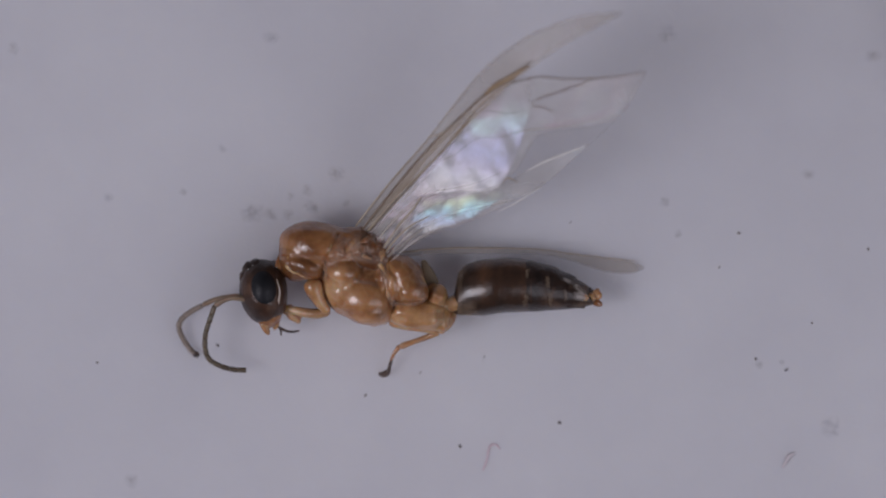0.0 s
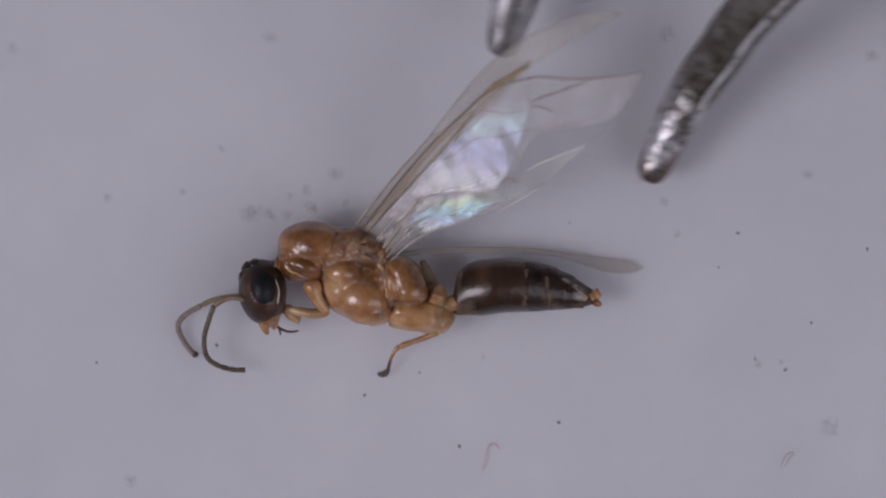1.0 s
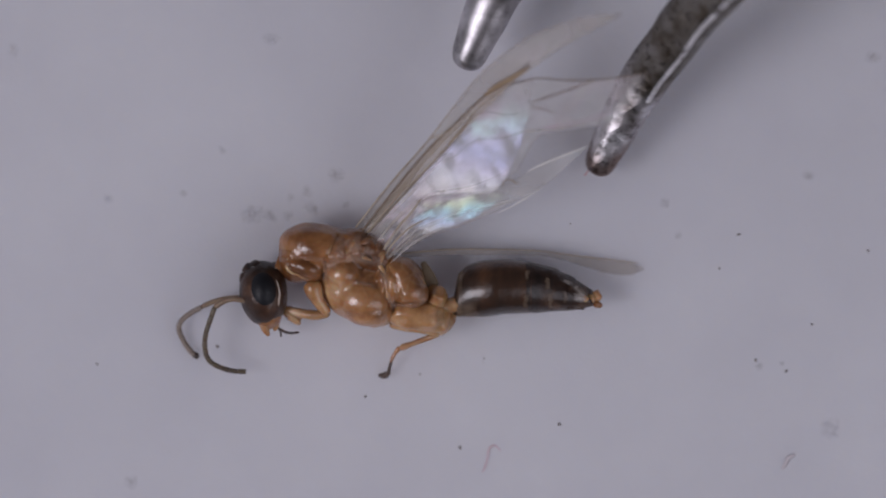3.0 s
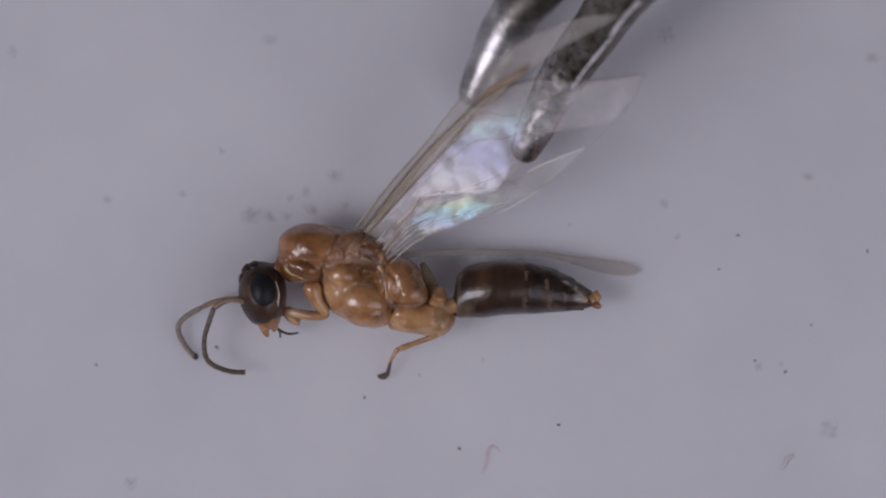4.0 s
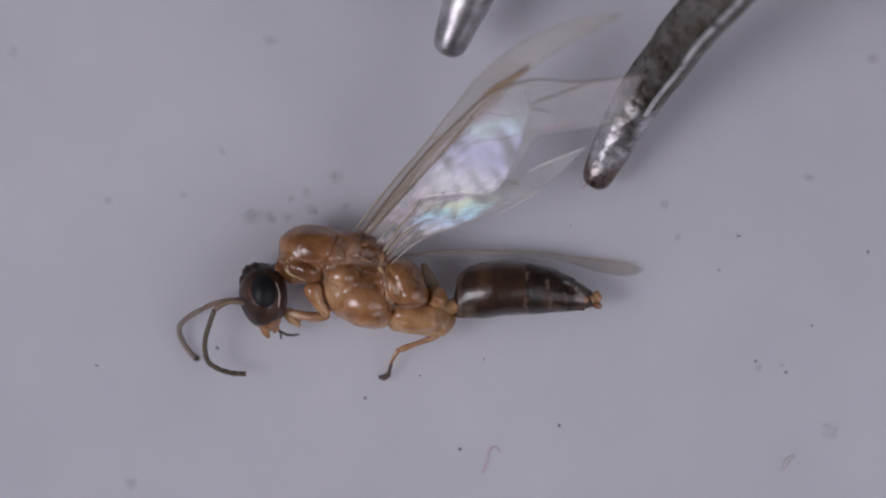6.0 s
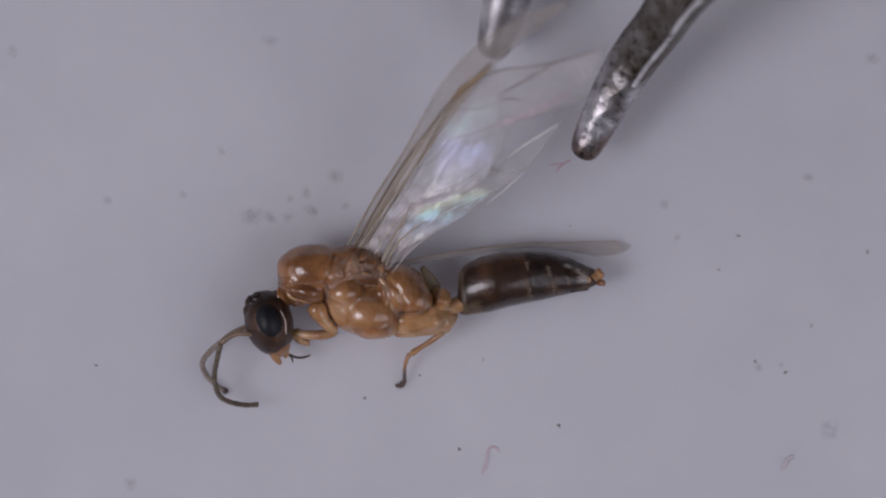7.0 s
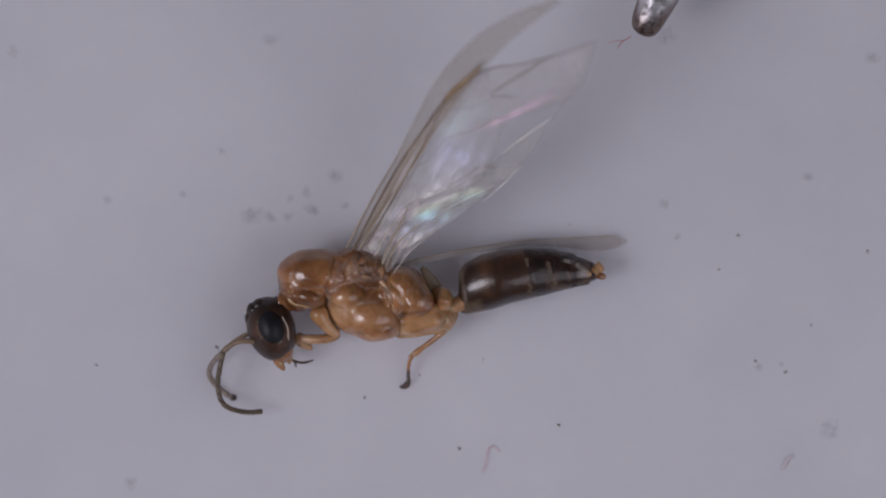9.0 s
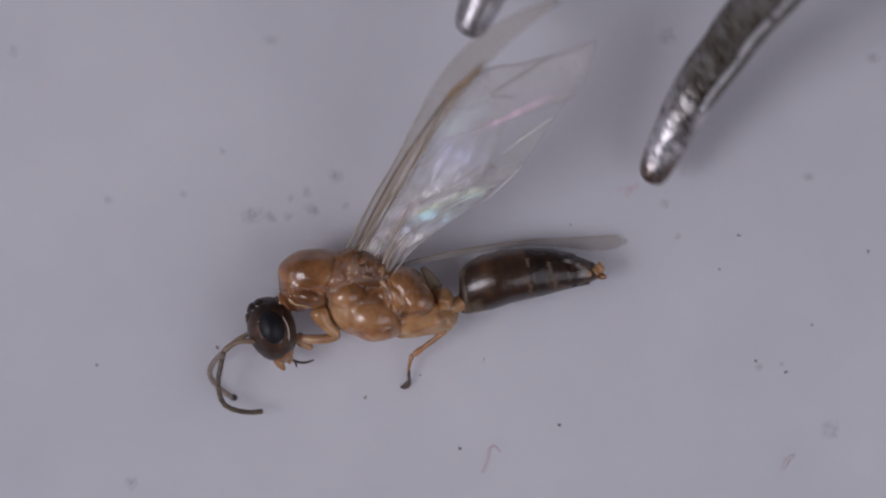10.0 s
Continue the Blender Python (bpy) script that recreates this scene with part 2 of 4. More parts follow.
DULL = [(0.3, (0.075, 0.055, 0.036)), (0.5, (0.19, 0.172, 0.152)), (0.7, (0.29, 0.275, 0.265))]
# BRIGHT puts the highlight on the tip's facet into the steel's colour
BRIGHT = [(0.3, (0.16, 0.14, 0.14)), (0.42, (0.46, 0.43, 0.44)), (0.55, (0.66, 0.64, 0.66)), (0.7, (0.88, 0.86, 0.89))]
STEEL = steel_material("tarnished_steel", DULL, 0.42, 3400, 4 * U, BRIGHT)
# the left arm's paler end stops stand in for its white highlight
STEEL_SMOOTH = steel_material("smooth_tarnished_steel", DULL, 0.40, 1700, 1.5 * U, [(0.3, (0.28, 0.265, 0.27)), (0.5, (0.56, 0.54, 0.56)), (0.7, (0.82, 0.80, 0.83))], -3300, False)
# near-white metal: the glint along the arm's edge is put into its colour
EDGE_GLINT = steel_material("glint_steel_edge", [(0.34, (0.25, 0.23, 0.22)), (0.44, (0.80, 0.78, 0.78)), (0.7, (0.95, 0.93, 0.93))], 0.5, 5200, 12 * U)
FILM_FORE = film_material("smoky_wing_film", (0.40, 0.36, 0.325), (0.86, 0.845, 0.825), 0.026, 0.35, 0.25, (0.34, 0.64))
FILM_TAN = film_material("tan_wing_fold", (0.50, 0.40, 0.30), (0.90, 0.86, 0.80), 0.03, 0.3, 0.2, (0.03, 0.34))
# film at the wing roots; also the painted gloss patches on the thorax
FILM_VEIL = film_material("whitish_root_film_and_gloss", (0.62, 0.49, 0.40), (0.95, 0.92, 0.90), 0.03, 0.3, 0.2, (0.0, 0.48))
FILM_GATHER = film_material("whitish_gathered_film", (0.70, 0.66, 0.62), (0.94, 0.93, 0.92), 0.03, 0.3, 0.5, (0.02, 0.24))
FILM_MID = film_material("clear_wing_film", (0.52, 0.49, 0.475), (0.92, 0.91, 0.90), 0.018, 0.35, 0.4, (0.18, 0.46))
FILM_CELL = film_material("iridescent_wing_film", (0.64, 0.63, 0.61), (0.92, 0.92, 0.92), 0.056, 0.24, 0.9, (0.06, 0.28), reach=(60, 265), bands=CELL_BANDS, crease=0.85)
FILM_LOWER = film_material("bluish_iridescent_wing_film", (0.64, 0.63, 0.61), (0.92, 0.92, 0.92), 0.070, 0.25, 1.0, (0.06, 0.28), reach=(-30, 80), bands=LOWER_BANDS, crease=0.75)


# ---------------------------------------------------------------- shape helpers
def part(name, bm, mat, parent=None, label="", at=(0, 0, 0), smooth=True):
    """One mesh object from a bmesh drawn in units of U; at: its pivot in its parent's space, in U."""
    bmesh.ops.recalc_face_normals(bm, faces=bm.faces)
    bmesh.ops.translate(bm, verts=bm.verts, vec=-Vector(at))
    bmesh.ops.scale(bm, verts=bm.verts, vec=(U, U, U))
    mesh = bpy.data.meshes.new(name)
    bm.to_mesh(mesh)
    bm.free()
    mesh.materials.append(mat)
    if smooth:
        mesh.shade_smooth()
        for face in mesh.polygons:
            if len(face.vertices) > 4:
                face.use_smooth = False      # the flat ends of limbs
    ob = new(name, mesh)
    ob.location = Vector(at) * U
    if parent:
        ob.parent = parent
    if label:
        tagged(ob, label)
    return ob


def spline(points, n):
    """n points evenly along a smooth curve through the given ones."""
    p = [Vector(q) for q in points]
    p = [2 * p[0] - p[1], *p, 2 * p[-1] - p[-2]]
    fine = []
    for k in range(1, len(p) - 2):
        for s in range(12):
            t = s / 12
            a, b, c, d = p[k - 1:k + 3]
            fine.append(0.5 * (2 * b + (c - a) * t + (2 * a - 5 * b + 4 * c - d) * t * t + (3 * b - a - 3 * c + d) * t ** 3))
    fine.append(p[-2])
    length = [0.0]
    for a, b in zip(fine, fine[1:]):
        length.append(length[-1] + (b - a).length)
    out, k = [], 0
    for i in range(n):
        s = length[-1] * i / (n - 1)
        while k < len(fine) - 2 and length[k + 1] < s:
            k += 1
        f = (s - length[k]) / max(length[k + 1] - length[k], 1e-9)
        out.append(fine[k].lerp(fine[k + 1], min(f, 1.0)))
    return out


def even(values, n):
    """The given values stretched over n places."""
    return [float(v) for v in np.interp(np.linspace(0, len(values) - 1, n), range(len(values)), values)]


def skin(bm, rings, first=True, last=True):
    loops = [[bm.verts.new(v) for v in ring] for ring in rings]
    for a, b in zip(loops, loops[1:]):
        for i in range(len(a)):
            j = (i + 1) % len(a)
            bm.faces.new((a[i], a[j], b[j], b[i]))
    if first:
        bm.faces.new(loops[0])
    if last:
        bm.faces.new(loops[-1])
    return loops


def tube(points, radii, n=None, sides=8, wobble=0.0, flat=1.0, blunt=0.55, bm=None):
    """A round limb along a curve; flat: its depth against its width."""
    bm = bm or bmesh.new()
    n = n or max(6, len(points) * 4)
    path, rad = spline(points, n), even(radii, n)
    rings = []
    for i, q in enumerate(path):
        t = (path[min(i + 1, n - 1)] - path[max(i - 1, 0)]).normalized()
        s = t.cross(Vector((0, 0, 1)))
        s = s.normalized() if s.length > 1e-4 else Vector((1, 0, 0))
        w = s.cross(t)
        r = rad[i] * (1 + wobble * noise.noise(q * 0.09))
        if blunt < 1 and i in (0, n - 1):
            r *= blunt
        rings.append([q + r * (math.cos(a) * s + flat * math.sin(a) * w) for a in (2 * math.pi * k / sides for k in range(sides))])
    skin(bm, rings)
    return bm


def blob(c, r, turn=(0, 0, 0), bump=0.04, grain=0.03, seg=30, power=1.0, bm=None):
    """A rounded plate of the body: an ellipsoid with an uneven skin."""
    bm = bm or bmesh.new()
    made = bmesh.ops.create_uvsphere(bm, u_segments=seg, v_segments=seg * 2 // 3, radius=1.0)["verts"]
    m = pose(*c, *turn)
    for v in made:
        d = v.co.copy()
        if power != 1.0:
            d = Vector([math.copysign(abs(k) ** power, k) for k in d])
        p = m @ Vector((d.x * r[0], d.y * r[1], d.z * r[2]))
        v.co = p + (p - Vector(c)) * bump * noise.noise(p * grain)
    return bm


def film(lead, trail, height, nu=40, nv=14, span=(0.0, 1.0), hem=0.08, fade=None):
    """A membrane ruled between a leading and a trailing edge, its body and sheen masked out over its hem; height(x, y,
    u, v) lifts it.
    """
    bm = bmesh.new()
    layer = bm.verts.layers.float.new("film_mask")
    a, b = spline([(*p, 0) for p in lead], nu), spline([(*p, 0) for p in trail], nu)
    grid = []
    for i in range(nu):
        row = []
        for j in range(nv):
            v = span[0] + (span[1] - span[0]) * j / (nv - 1)
            q = a[i].lerp(b[i], v)
            q.z = height(q.x, q.y, i / (nu - 1), v)
            k = bm.verts.new(q)
            d = min(1.0, min(i / (nu - 1) * 2, (1 - i / (nu - 1)) * 2, v, 1 - v) / hem)
            k[layer] = (0.15 + 0.85 * d * d * (3 - 2 * d)) * (fade(q.x, q.y) if fade else 1)
            row.append(k)
        grid.append(row)
    for i in range(nu - 1):
        for j in range(nv - 1):
            bm.faces.new((grid[i][j], grid[i + 1][j], grid[i + 1][j + 1], grid[i][j + 1]))
    return bm


# ---------------------------------------------------------------- the plate
def build_plate():
    bm = bmesh.new()
    bmesh.ops.create_grid(bm, x_segments=56, y_segments=40, size=1.0)
    for v in bm.verts:
        v.co = Vector((v.co.x * 5600, v.co.y * 4000, 0))
    edge = bmesh.ops.extrude_face_region(bm, geom=bm.faces[:])
    for v in edge["geom"]:
        if isinstance(v, bmesh.types.BMVert):
            v.co.z -= 160
    ob = part("ground", bm, PLATE, smooth=False)
    tagged(ob, "white matt plastic plate with faint stains under the specimen", "plate", kind="structure")


# ---------------------------------------------------------------- the insect
ORIGIN = Vector((-134, -59, 0))
WING_BASE = (-5, 88, 96)
ANTENNA_ROOTS = ((-208, -36, 84), (-208, -30, 40))


def wing_height(x, y, fall=0.45, sag=0.0):
    d = math.hypot(x - WING_BASE[0], y - WING_BASE[1])
    return WING_BASE[2] + fall * d - sag * (d / 600) ** 2 * 100


def wrinkle(x, y, size, depth):
    return depth * noise.noise(Vector((x / size, y / size, 3.1)))


PLATES = [("scutum", (-80, 56, 78), (76, 45, 58), -13, 1), ("pronotum", (-126, 34, 78), (29, 38, 46), 10, 1), ("pronotum", (-106, 24, 88), (36, 24, 42), -22, 1),
          ("scutellum", (-8, 54, 78), (58, 34, 48), -24, 1), ("upper_side_plate", (-42, 12, 92), (34, 31, 43), -20, 0),
          ("lower_side_plate", (-4, -34, 82), (54, 44, 48), -28, 0), ("lower_side_plate", (-22, -6, 66), (66, 60, 46), -35, 0),
          ("propodeum", (54, -2, 76), (48, 46, 50), 25, 0), ("rear_side_plate", (78, -20, 90), (32, 28, 38), -15, 0), ("sternum", (8, -58, 68), (40, 20, 38), -12, 0)]


SEAMS = [([(-150, 40), (-110, 37), (-73, 35)], 4, 4), ([(-52, 80), (-62, 52), (-72, 34), (-76, 4)], 5, 4), ([(-76, 8), (-64, -2), (-50, -16), (-44, -34)], 3, 4),
         ([(-66, 30), (-30, 34), (0, 36), (28, 26)], 4, 5), ([(26, 34), (32, 8), (34, -20), (42, -50)], 5, 4), ([(-66, -4), (-34, -9), (2, -8), (30, -2)], 3, 6),
         ([(40, 20), (52, 6), (56, -24), (50, -46)], 4, 5), ([(42, -46), (76, -42), (108, -40)], 4, 4), ([(-138, 38), (-136, 24), (-122, 12), (-100, 4)], 2, 3),
         ([(-26, -56), (4, -54), (34, -52)], 2, 4)]


def plate_distances(p):
    """Signed distances, roughly, of the points p (n x 3) to each plate's ellipsoid."""
    out = []
    for _, c, r, turn, _ in PLATES:
        a = radians(turn)
        d = p - np.array(c)
        q = np.stack([d[:, 0] * np.cos(a) + d[:, 1] * np.sin(a), -d[:, 0] * np.sin(a) + d[:, 1] * np.cos(a), d[:, 2]], 1)
        r = np.array(r)
        k0 = np.linalg.norm(q / r, axis=1)
        k1 = np.linalg.norm(q / r ** 2, axis=1) + 1e-9
        out.append(k0 * (k0 - 1) / k1)
    return np.array(out)


def body_distance(p, k=7.0):
    d = plate_distances(p)
    out = d[0]
    for e in d[1:]:
        h = np.clip(0.5 + 0.5 * (e - out) / k, 0, 1)
        out = e * (1 - h) + out * h - k * h * (1 - h)
    return out


def surface(x, y):
    """The height of the thorax's skin over a point of the plate."""
    z = np.linspace(150, 20, 131)
    d = body_distance(np.stack([np.full(131, x), np.full(131, y), z], 1))
    inside = np.nonzero(d < 0)[0]
    return float(z[inside[0]]) if len(inside) else 60.0


def build_thorax(root):
    """One skin round all the plates, split along their seams."""
    nx, na, nr = 170, 120, 120
    xs = np.linspace(-157, 110, nx)
    cy = np.interp(xs, [-157, -130, -60, 0, 60, 110], [42, 48, 42, 8, -4, -20])
    ang = np.linspace(0, 2 * np.pi, na, endpoint=False)
    rr = np.linspace(0, 120, nr)
    verts = np.zeros((nx, na, 3))
    for i in range(nx):
        g = np.zeros((na, nr, 3))
        g[..., 0] = xs[i]
        g[..., 1] = cy[i] + np.outer(np.cos(ang), rr)
        g[..., 2] = 76 + np.outer(np.sin(ang), rr)
        d = body_distance(g.reshape(-1, 3)).reshape(na, nr)
        for j in range(na):
            inside = np.nonzero(d[j] < 0)[0]
            r = 1.0
            if len(inside):
                k = min(int(inside[-1]), nr - 2)
                r = rr[k] + (rr[1] - rr[0]) * d[j, k] / (d[j, k] - d[j, k + 1] - 1e-9)
            verts[i, j] = xs[i], cy[i] + r * np.cos(ang[j]), 76 + r * np.sin(ang[j])
    flat = verts.reshape(-1, 3)
    owner = np.argmin(plate_distances(flat), axis=0).reshape(nx, na)
    # seams sink into the upper skin; round the wing roots it is crumpled, with a pit
    groove, up = np.zeros((nx, na)), verts[..., 2] > 70
    for line, depth, width in SEAMS:
        near = np.full((nx, na), 1e9)
        for a, b in zip(line, line[1:]):
            a, b = np.array(a, float), np.array(b, float)
            f = np.clip(((verts[..., :2] - a) @ (b - a)) / ((b - a) @ (b - a)), 0, 1)
            near = np.minimum(near, np.linalg.norm(verts[..., :2] - a - f[..., None] * (b - a), axis=-1))
        groove -= depth * np.exp(-(near / width) ** 2) * up
    pit = np.hypot(verts[..., 0] - 8, (verts[..., 1] - 52) * 1.2)
    groove -= 13 * np.exp(-(pit / 16) ** 2) * up
    crumple = np.exp(-(np.hypot((verts[..., 0] - 2) / 1.4, verts[..., 1] - 56) / 34) ** 2) * up
    names = ["scutum", "pronotum", "scutellum", "upper_side_plate", "lower_side_plate", "propodeum", "rear_side_plate", "sternum"]
    thorax = None
    for name in ["lower_side_plate"] + [n for n in names if n != "lower_side_plate"]:
        keep = [k for k, p in enumerate(PLATES) if p[0] == name]
        bm, made = bmesh.new(), {}

        def vert(i, j):
            if (i, j) not in made:
                p = Vector(verts[i, j])
                out = Vector((0, p.y - cy[i], p.z - 76)).normalized()
                lift = 1.6 * noise.noise(p * 0.04) + 0.7 * noise.noise(p * 0.11) + groove[i, j]
                lift += crumple[i, j] * (5 * noise.noise(p * 0.10) + 3 * noise.noise(p * 0.23))
                made[i, j] = bm.verts.new(p + out * lift)
            return made[i, j]

        for i in range(nx - 1):
            for j in range(na):
                if owner[i, j] in keep:
                    m = (j + 1) % na
                    bm.faces.new((vert(i, j), vert(i + 1, j), vert(i + 1, m), vert(i, m)))
        dark = PLATES[keep[0]][4]
        ob = part("thorax" if thorax is None else name, bm, {"pronotum": BROWN, "scutellum": BROWN}.get(name, AMBER_DARK if dark else AMBER), thorax or root)
        thorax = thorax or ob
    return thorax


def build_insect():
    root = tagged(new("winged_insect"), "dead amber winged insect with dark brown abdomen lying on its side", "insect")
    root.location = ORIGIN * U

    # thorax: rounded plates grown together
    thorax = build_thorax(root)
    for pts, radii in (([(-138, 42), (-141, 30), (-134, 18), (-120, 10), (-102, 2)], [2.0, 3.0, 2.4, 2.2, 1.6]), ([(-76, 32), (-73, 18), (-72, 4)], [1, 2.4, 1.2]),
                       ([(30, 16), (34, -8), (38, -30), (44, -50)], [1, 2.2, 2.6, 1.6]), ([(-60, 74), (-64, 58), (-70, 46)], [0.8, 2, 1]), ([(86, 18), (100, -2), (106, -26)], [1, 2, 1.2])):
        part("suture", tube([(x, y, surface(x, y) - 2.2) for x, y in pts], radii, n=36, wobble=1.2, flat=0.6, blunt=0.2), STRAW_AMBER, thorax)
    # whitish film patches added to imitate gloss and haze between the plates
    for x, y, long, wide, turn in ((-56, 36, 34, 26, 60), (-8, 38, 64, 20, -10), (28, 16, 60, 18, -75), (-104, 40, 66, 12, -4), (-72, 16, 44, 14, 84), (-46, 60, 36, 26, 70),
                                   (44, -38, 34, 16, -60), (-8, -4, 56, 12, -8), (66, -44, 60, 12, 2), (96, -30, 40, 20, -60), (-24, -58, 44, 12, -4)):
        c, d = math.cos(radians(turn)), math.sin(radians(turn))
        edges = [[(x + c * long * f - d * wide * side, y + d * long * f + c * wide * side) for f in (-0.5, -0.2, 0.15, 0.5)] for side in (0.5, -0.5)]
        part("gloss_patch", film(*edges, lambda a, b, u, v: surface(a, b) + 1.2 + wrinkle(a, b, 9, 1.2), 20, 12, hem=0.5), FILM_VEIL, thorax, "whitish film patch imitating gloss and haze between the plates")
    # hardened strips running from the body into the wings
    for pts, radii, mat in (([(42, 74), (34, 60), (26, 44), (20, 22)], [2, 4, 5, 2], STRAW_AMBER), ([(50, 62), (44, 52), (38, 38), (38, 8)], [2, 3.5, 4, 2], AMBER),
                            ([(-8, 92), (-20, 70), (-32, 54), (-46, 40)], [4, 5, 4.5, 2], STRAW_AMBER), ([(-22, 46), (0, 40), (22, 28), (40, 0)], [1.5, 3, 3, 2], STRAW_AMBER),
                            ([(-34, 84), (-40, 66), (-50, 52)], [2, 4, 2], AMBER), ([(8, 82), (2, 72), (-14, 64)], [2, 4, 2], AMBER_DARK), ([(30, 74), (22, 66), (18, 54)], [2, 4, 2], AMBER)):
        part("wing_hinge", tube([(a, b, max(surface(a, b) - 2, 80)) for a, b in pts], radii, n=30, wobble=1.1, flat=0.5, blunt=0.3), mat, thorax)
    part("node", blob((123, -28, 70), (18, 21, 28), (0, 0, 14), 0.22, 0.06), STRAW_AMBER, root)
    part("waist", tube([(98, -38, 64), (120, -45, 62), (146, -44, 60), (166, -40, 60)], [20, 17, 14, 18]), PALE, root)
    part("spur", tube([(116, -12, 64), (110, 8, 66), (103, 24, 69), (98, 34, 70)], [13, 11, 8, 5], flat=0.25), OLIVE_FILM, root)

    # abdomen: overlapping rings, the last ones ragged
    outline = [(152, -46, 14), (160, -26, 36), (175, -18, 45), (205, -14, 50), (245, -10, 49), (285, -11, 46),
               (325, -15, 39), (355, -21, 31), (380, -27, 22), (398, -31, 13), (404, -32, 9)]

    def girth(x):
        xs = [o[0] for o in outline]
        return float(np.interp(x, xs, [o[1] for o in outline])), float(np.interp(x, xs, [o[2] for o in outline]))

    abdomen = None
    for k, (x0, x1, mat) in enumerate(((152, 290, CHESTNUT), (280, 334, BLACKISH), (324, 364, BLACKISH), (354, 394, BLACKISH))):
        rings, n = [], 18 if k == 0 else 9
        for i in range(n):
            f = i / (n - 1)
            x = x0 + (x1 - x0) * (f if k else f ** 1.5)
            cy, r = girth(x)
            r *= 1.0 if k == 0 else 0.997 + 0.006 * f
            if i == n - 1:
                r *= 0.998
            deep = r * min(0.97, 0.52 + 0.45 * max(0.0, (x - 158) / 66))
            z = 14 + 46 - 0.05 * (x - 152)
            rings.append([Vector((x + 5 * math.sin(a * 2 + k) * f * (k > 0), cy + r * math.cos(a),
                                  z + deep * math.sin(a))) for a in (2 * math.pi * j / 36 for j in range(36))])
        bm = bmesh.new()
        skin(bm, rings, k == 0, k == 3)
        for v in bm.verts:
            v.co += Vector((0, 0.5, 1)) * 1.6 * noise.noise(v.co * 0.035)
        ob = part("abdomen" if k == 0 else "abdomen_ring", bm, mat, abdomen or root)
        abdomen = abdomen or ob
    bits = blob((405, -26, 48), (9, 10, 9), (0, 0, -20), 0.4, 0.12, 18)
    blob((394, -31, 54), (11, 8, 8), (0, 0, 10), 0.4, 0.12, 16, bm=bits)
    blob((378, -30, 64), (15, 7, 6), (0, 0, -10), 0.5, 0.12, 16, bm=bits)
    part("abdomen_tip", bits, STRAW_AMBER, abdomen, "amber ragged abdomen tip")
    part("sting_sheath", tube([(398, -36, 46), (408, -42, 46), (415, -44, 45)], [7, 6, 4], wobble=0.4), AMBER_DARK, abdomen)
    part("abdomen_flap", tube([(352, -44, 66), (372, -46, 62), (384, -49, 56)], [6, 5, 3], wobble=0.4, flat=0.5), BLACKISH, abdomen)
    # thin pale skin where one ring ends and the next begins, and painted glints
    for x, wide, start, stop in ((164, 13, -40, 190), (180, 34, 112, 172), (282, 9, 48, 76), (280, 12, 104, 142), (318, 11, 58, 92), (323, 10, 100, 150), (354, 22, 44, 64),
                                 (350, 9, 84, 128), (376, 26, 60, 118), (370, 14, 48, 76)):
        bm = bmesh.new()
        layer = bm.verts.layers.float.new("film_mask")
        rows = []
        for i in range(21):
            a = radians(start + (stop - start) * i / 20)
            row = []
            for k in range(7):
                e = x + 5 * noise.noise(Vector((i * 0.21, x, 0))) + wide * (k / 6 - 0.5) * (1 + 0.6 * noise.noise(Vector((i * 0.35, x, 7))))
                cy, r0 = girth(e)
                deep = r0 * min(0.97, 0.52 + 0.45 * max(0.0, (e - 158) / 66))
                v = bm.verts.new((e, cy + (r0 + 1.2) * math.cos(a), 60 - 0.05 * (e - 152) + (deep + 2.2) * math.sin(a)))
                d = min(1.0, 5 * min(i / 20, 1 - i / 20)) * math.sin(math.pi * k / 6)
                v[layer] = max(0.0, d + 0.5 * noise.noise(Vector((i * 0.5, k * 0.4, x))) * (d > 0.05))
                row.append(v)
            rows.append(row)
        for a, b in zip(rows, rows[1:]):
            for k in range(6):
                bm.faces.new((a[k], a[k + 1], b[k + 1], b[k]))
        part("membrane_and_glint", bm, TAIL_GLINT if x > 353 else RING_SKIN_GLINT, abdomen)

    # head
    head = part("head", blob((-183, -20, 62), (43, 58, 48), (0, 0, 6), 0.05), HEAD_BROWN, root)
    part("face", blob((-175, -55, 57), (25, 31, 34), (0, 0, 10), 0.08, 0.05), AMBER_DARK, head)
    part("eye", blob((-182, -17, 75.5), (31, 42, 39), (0, 0, 8), 0.04), EYE, head, "blackish blue compound eye")
    # thin pale ridges drawn in place of the highlights down the cheek
    part("cheek_glint", tube([(-159, 2, 100), (-153, -20, 102), (-157, -44, 93), (-166, -62, 80)], [0.6, 1.8, 2.0, 0.6], n=24, wobble=0.5, flat=0.35), CHEEK_GLINT, head)
    part("cheek_glint", tube([(-200, -36, 94), (-194, -48, 91), (-187, -62, 82)], [0.6, 1.8, 0.8], n=18, wobble=0.6, flat=0.35), CHEEK_GLINT, head)
    part("occiput", blob((-160, -16, 58), (19, 50, 42), (0, 0, 6), 0.05), HEAD_BROWN, head)
    part("neck", tube([(-160, 24, 62), (-142, 22, 66), (-126, 24, 70)], [22, 18, 20]), AMBER_DARK, head)
    for c, r in (((-205, 19, 73), 14), ((-212, 6, 70), 13), ((-196, 25, 75), 13)):
        part("ocellus", blob(c, (r, r, r), bump=0.25, grain=0.1, seg=16), HEAD_BROWN, head)
    part("mandible", tube([(-182, -74, 72), (-178, -86, 70), (-173, -97, 66)], [9, 7, 3], flat=0.6), PALE, head)
    part("mandible", tube([(-170, -70, 66), (-160, -78, 62), (-164, -88, 58)], [8, 6, 3], flat=0.6), PALE, head)
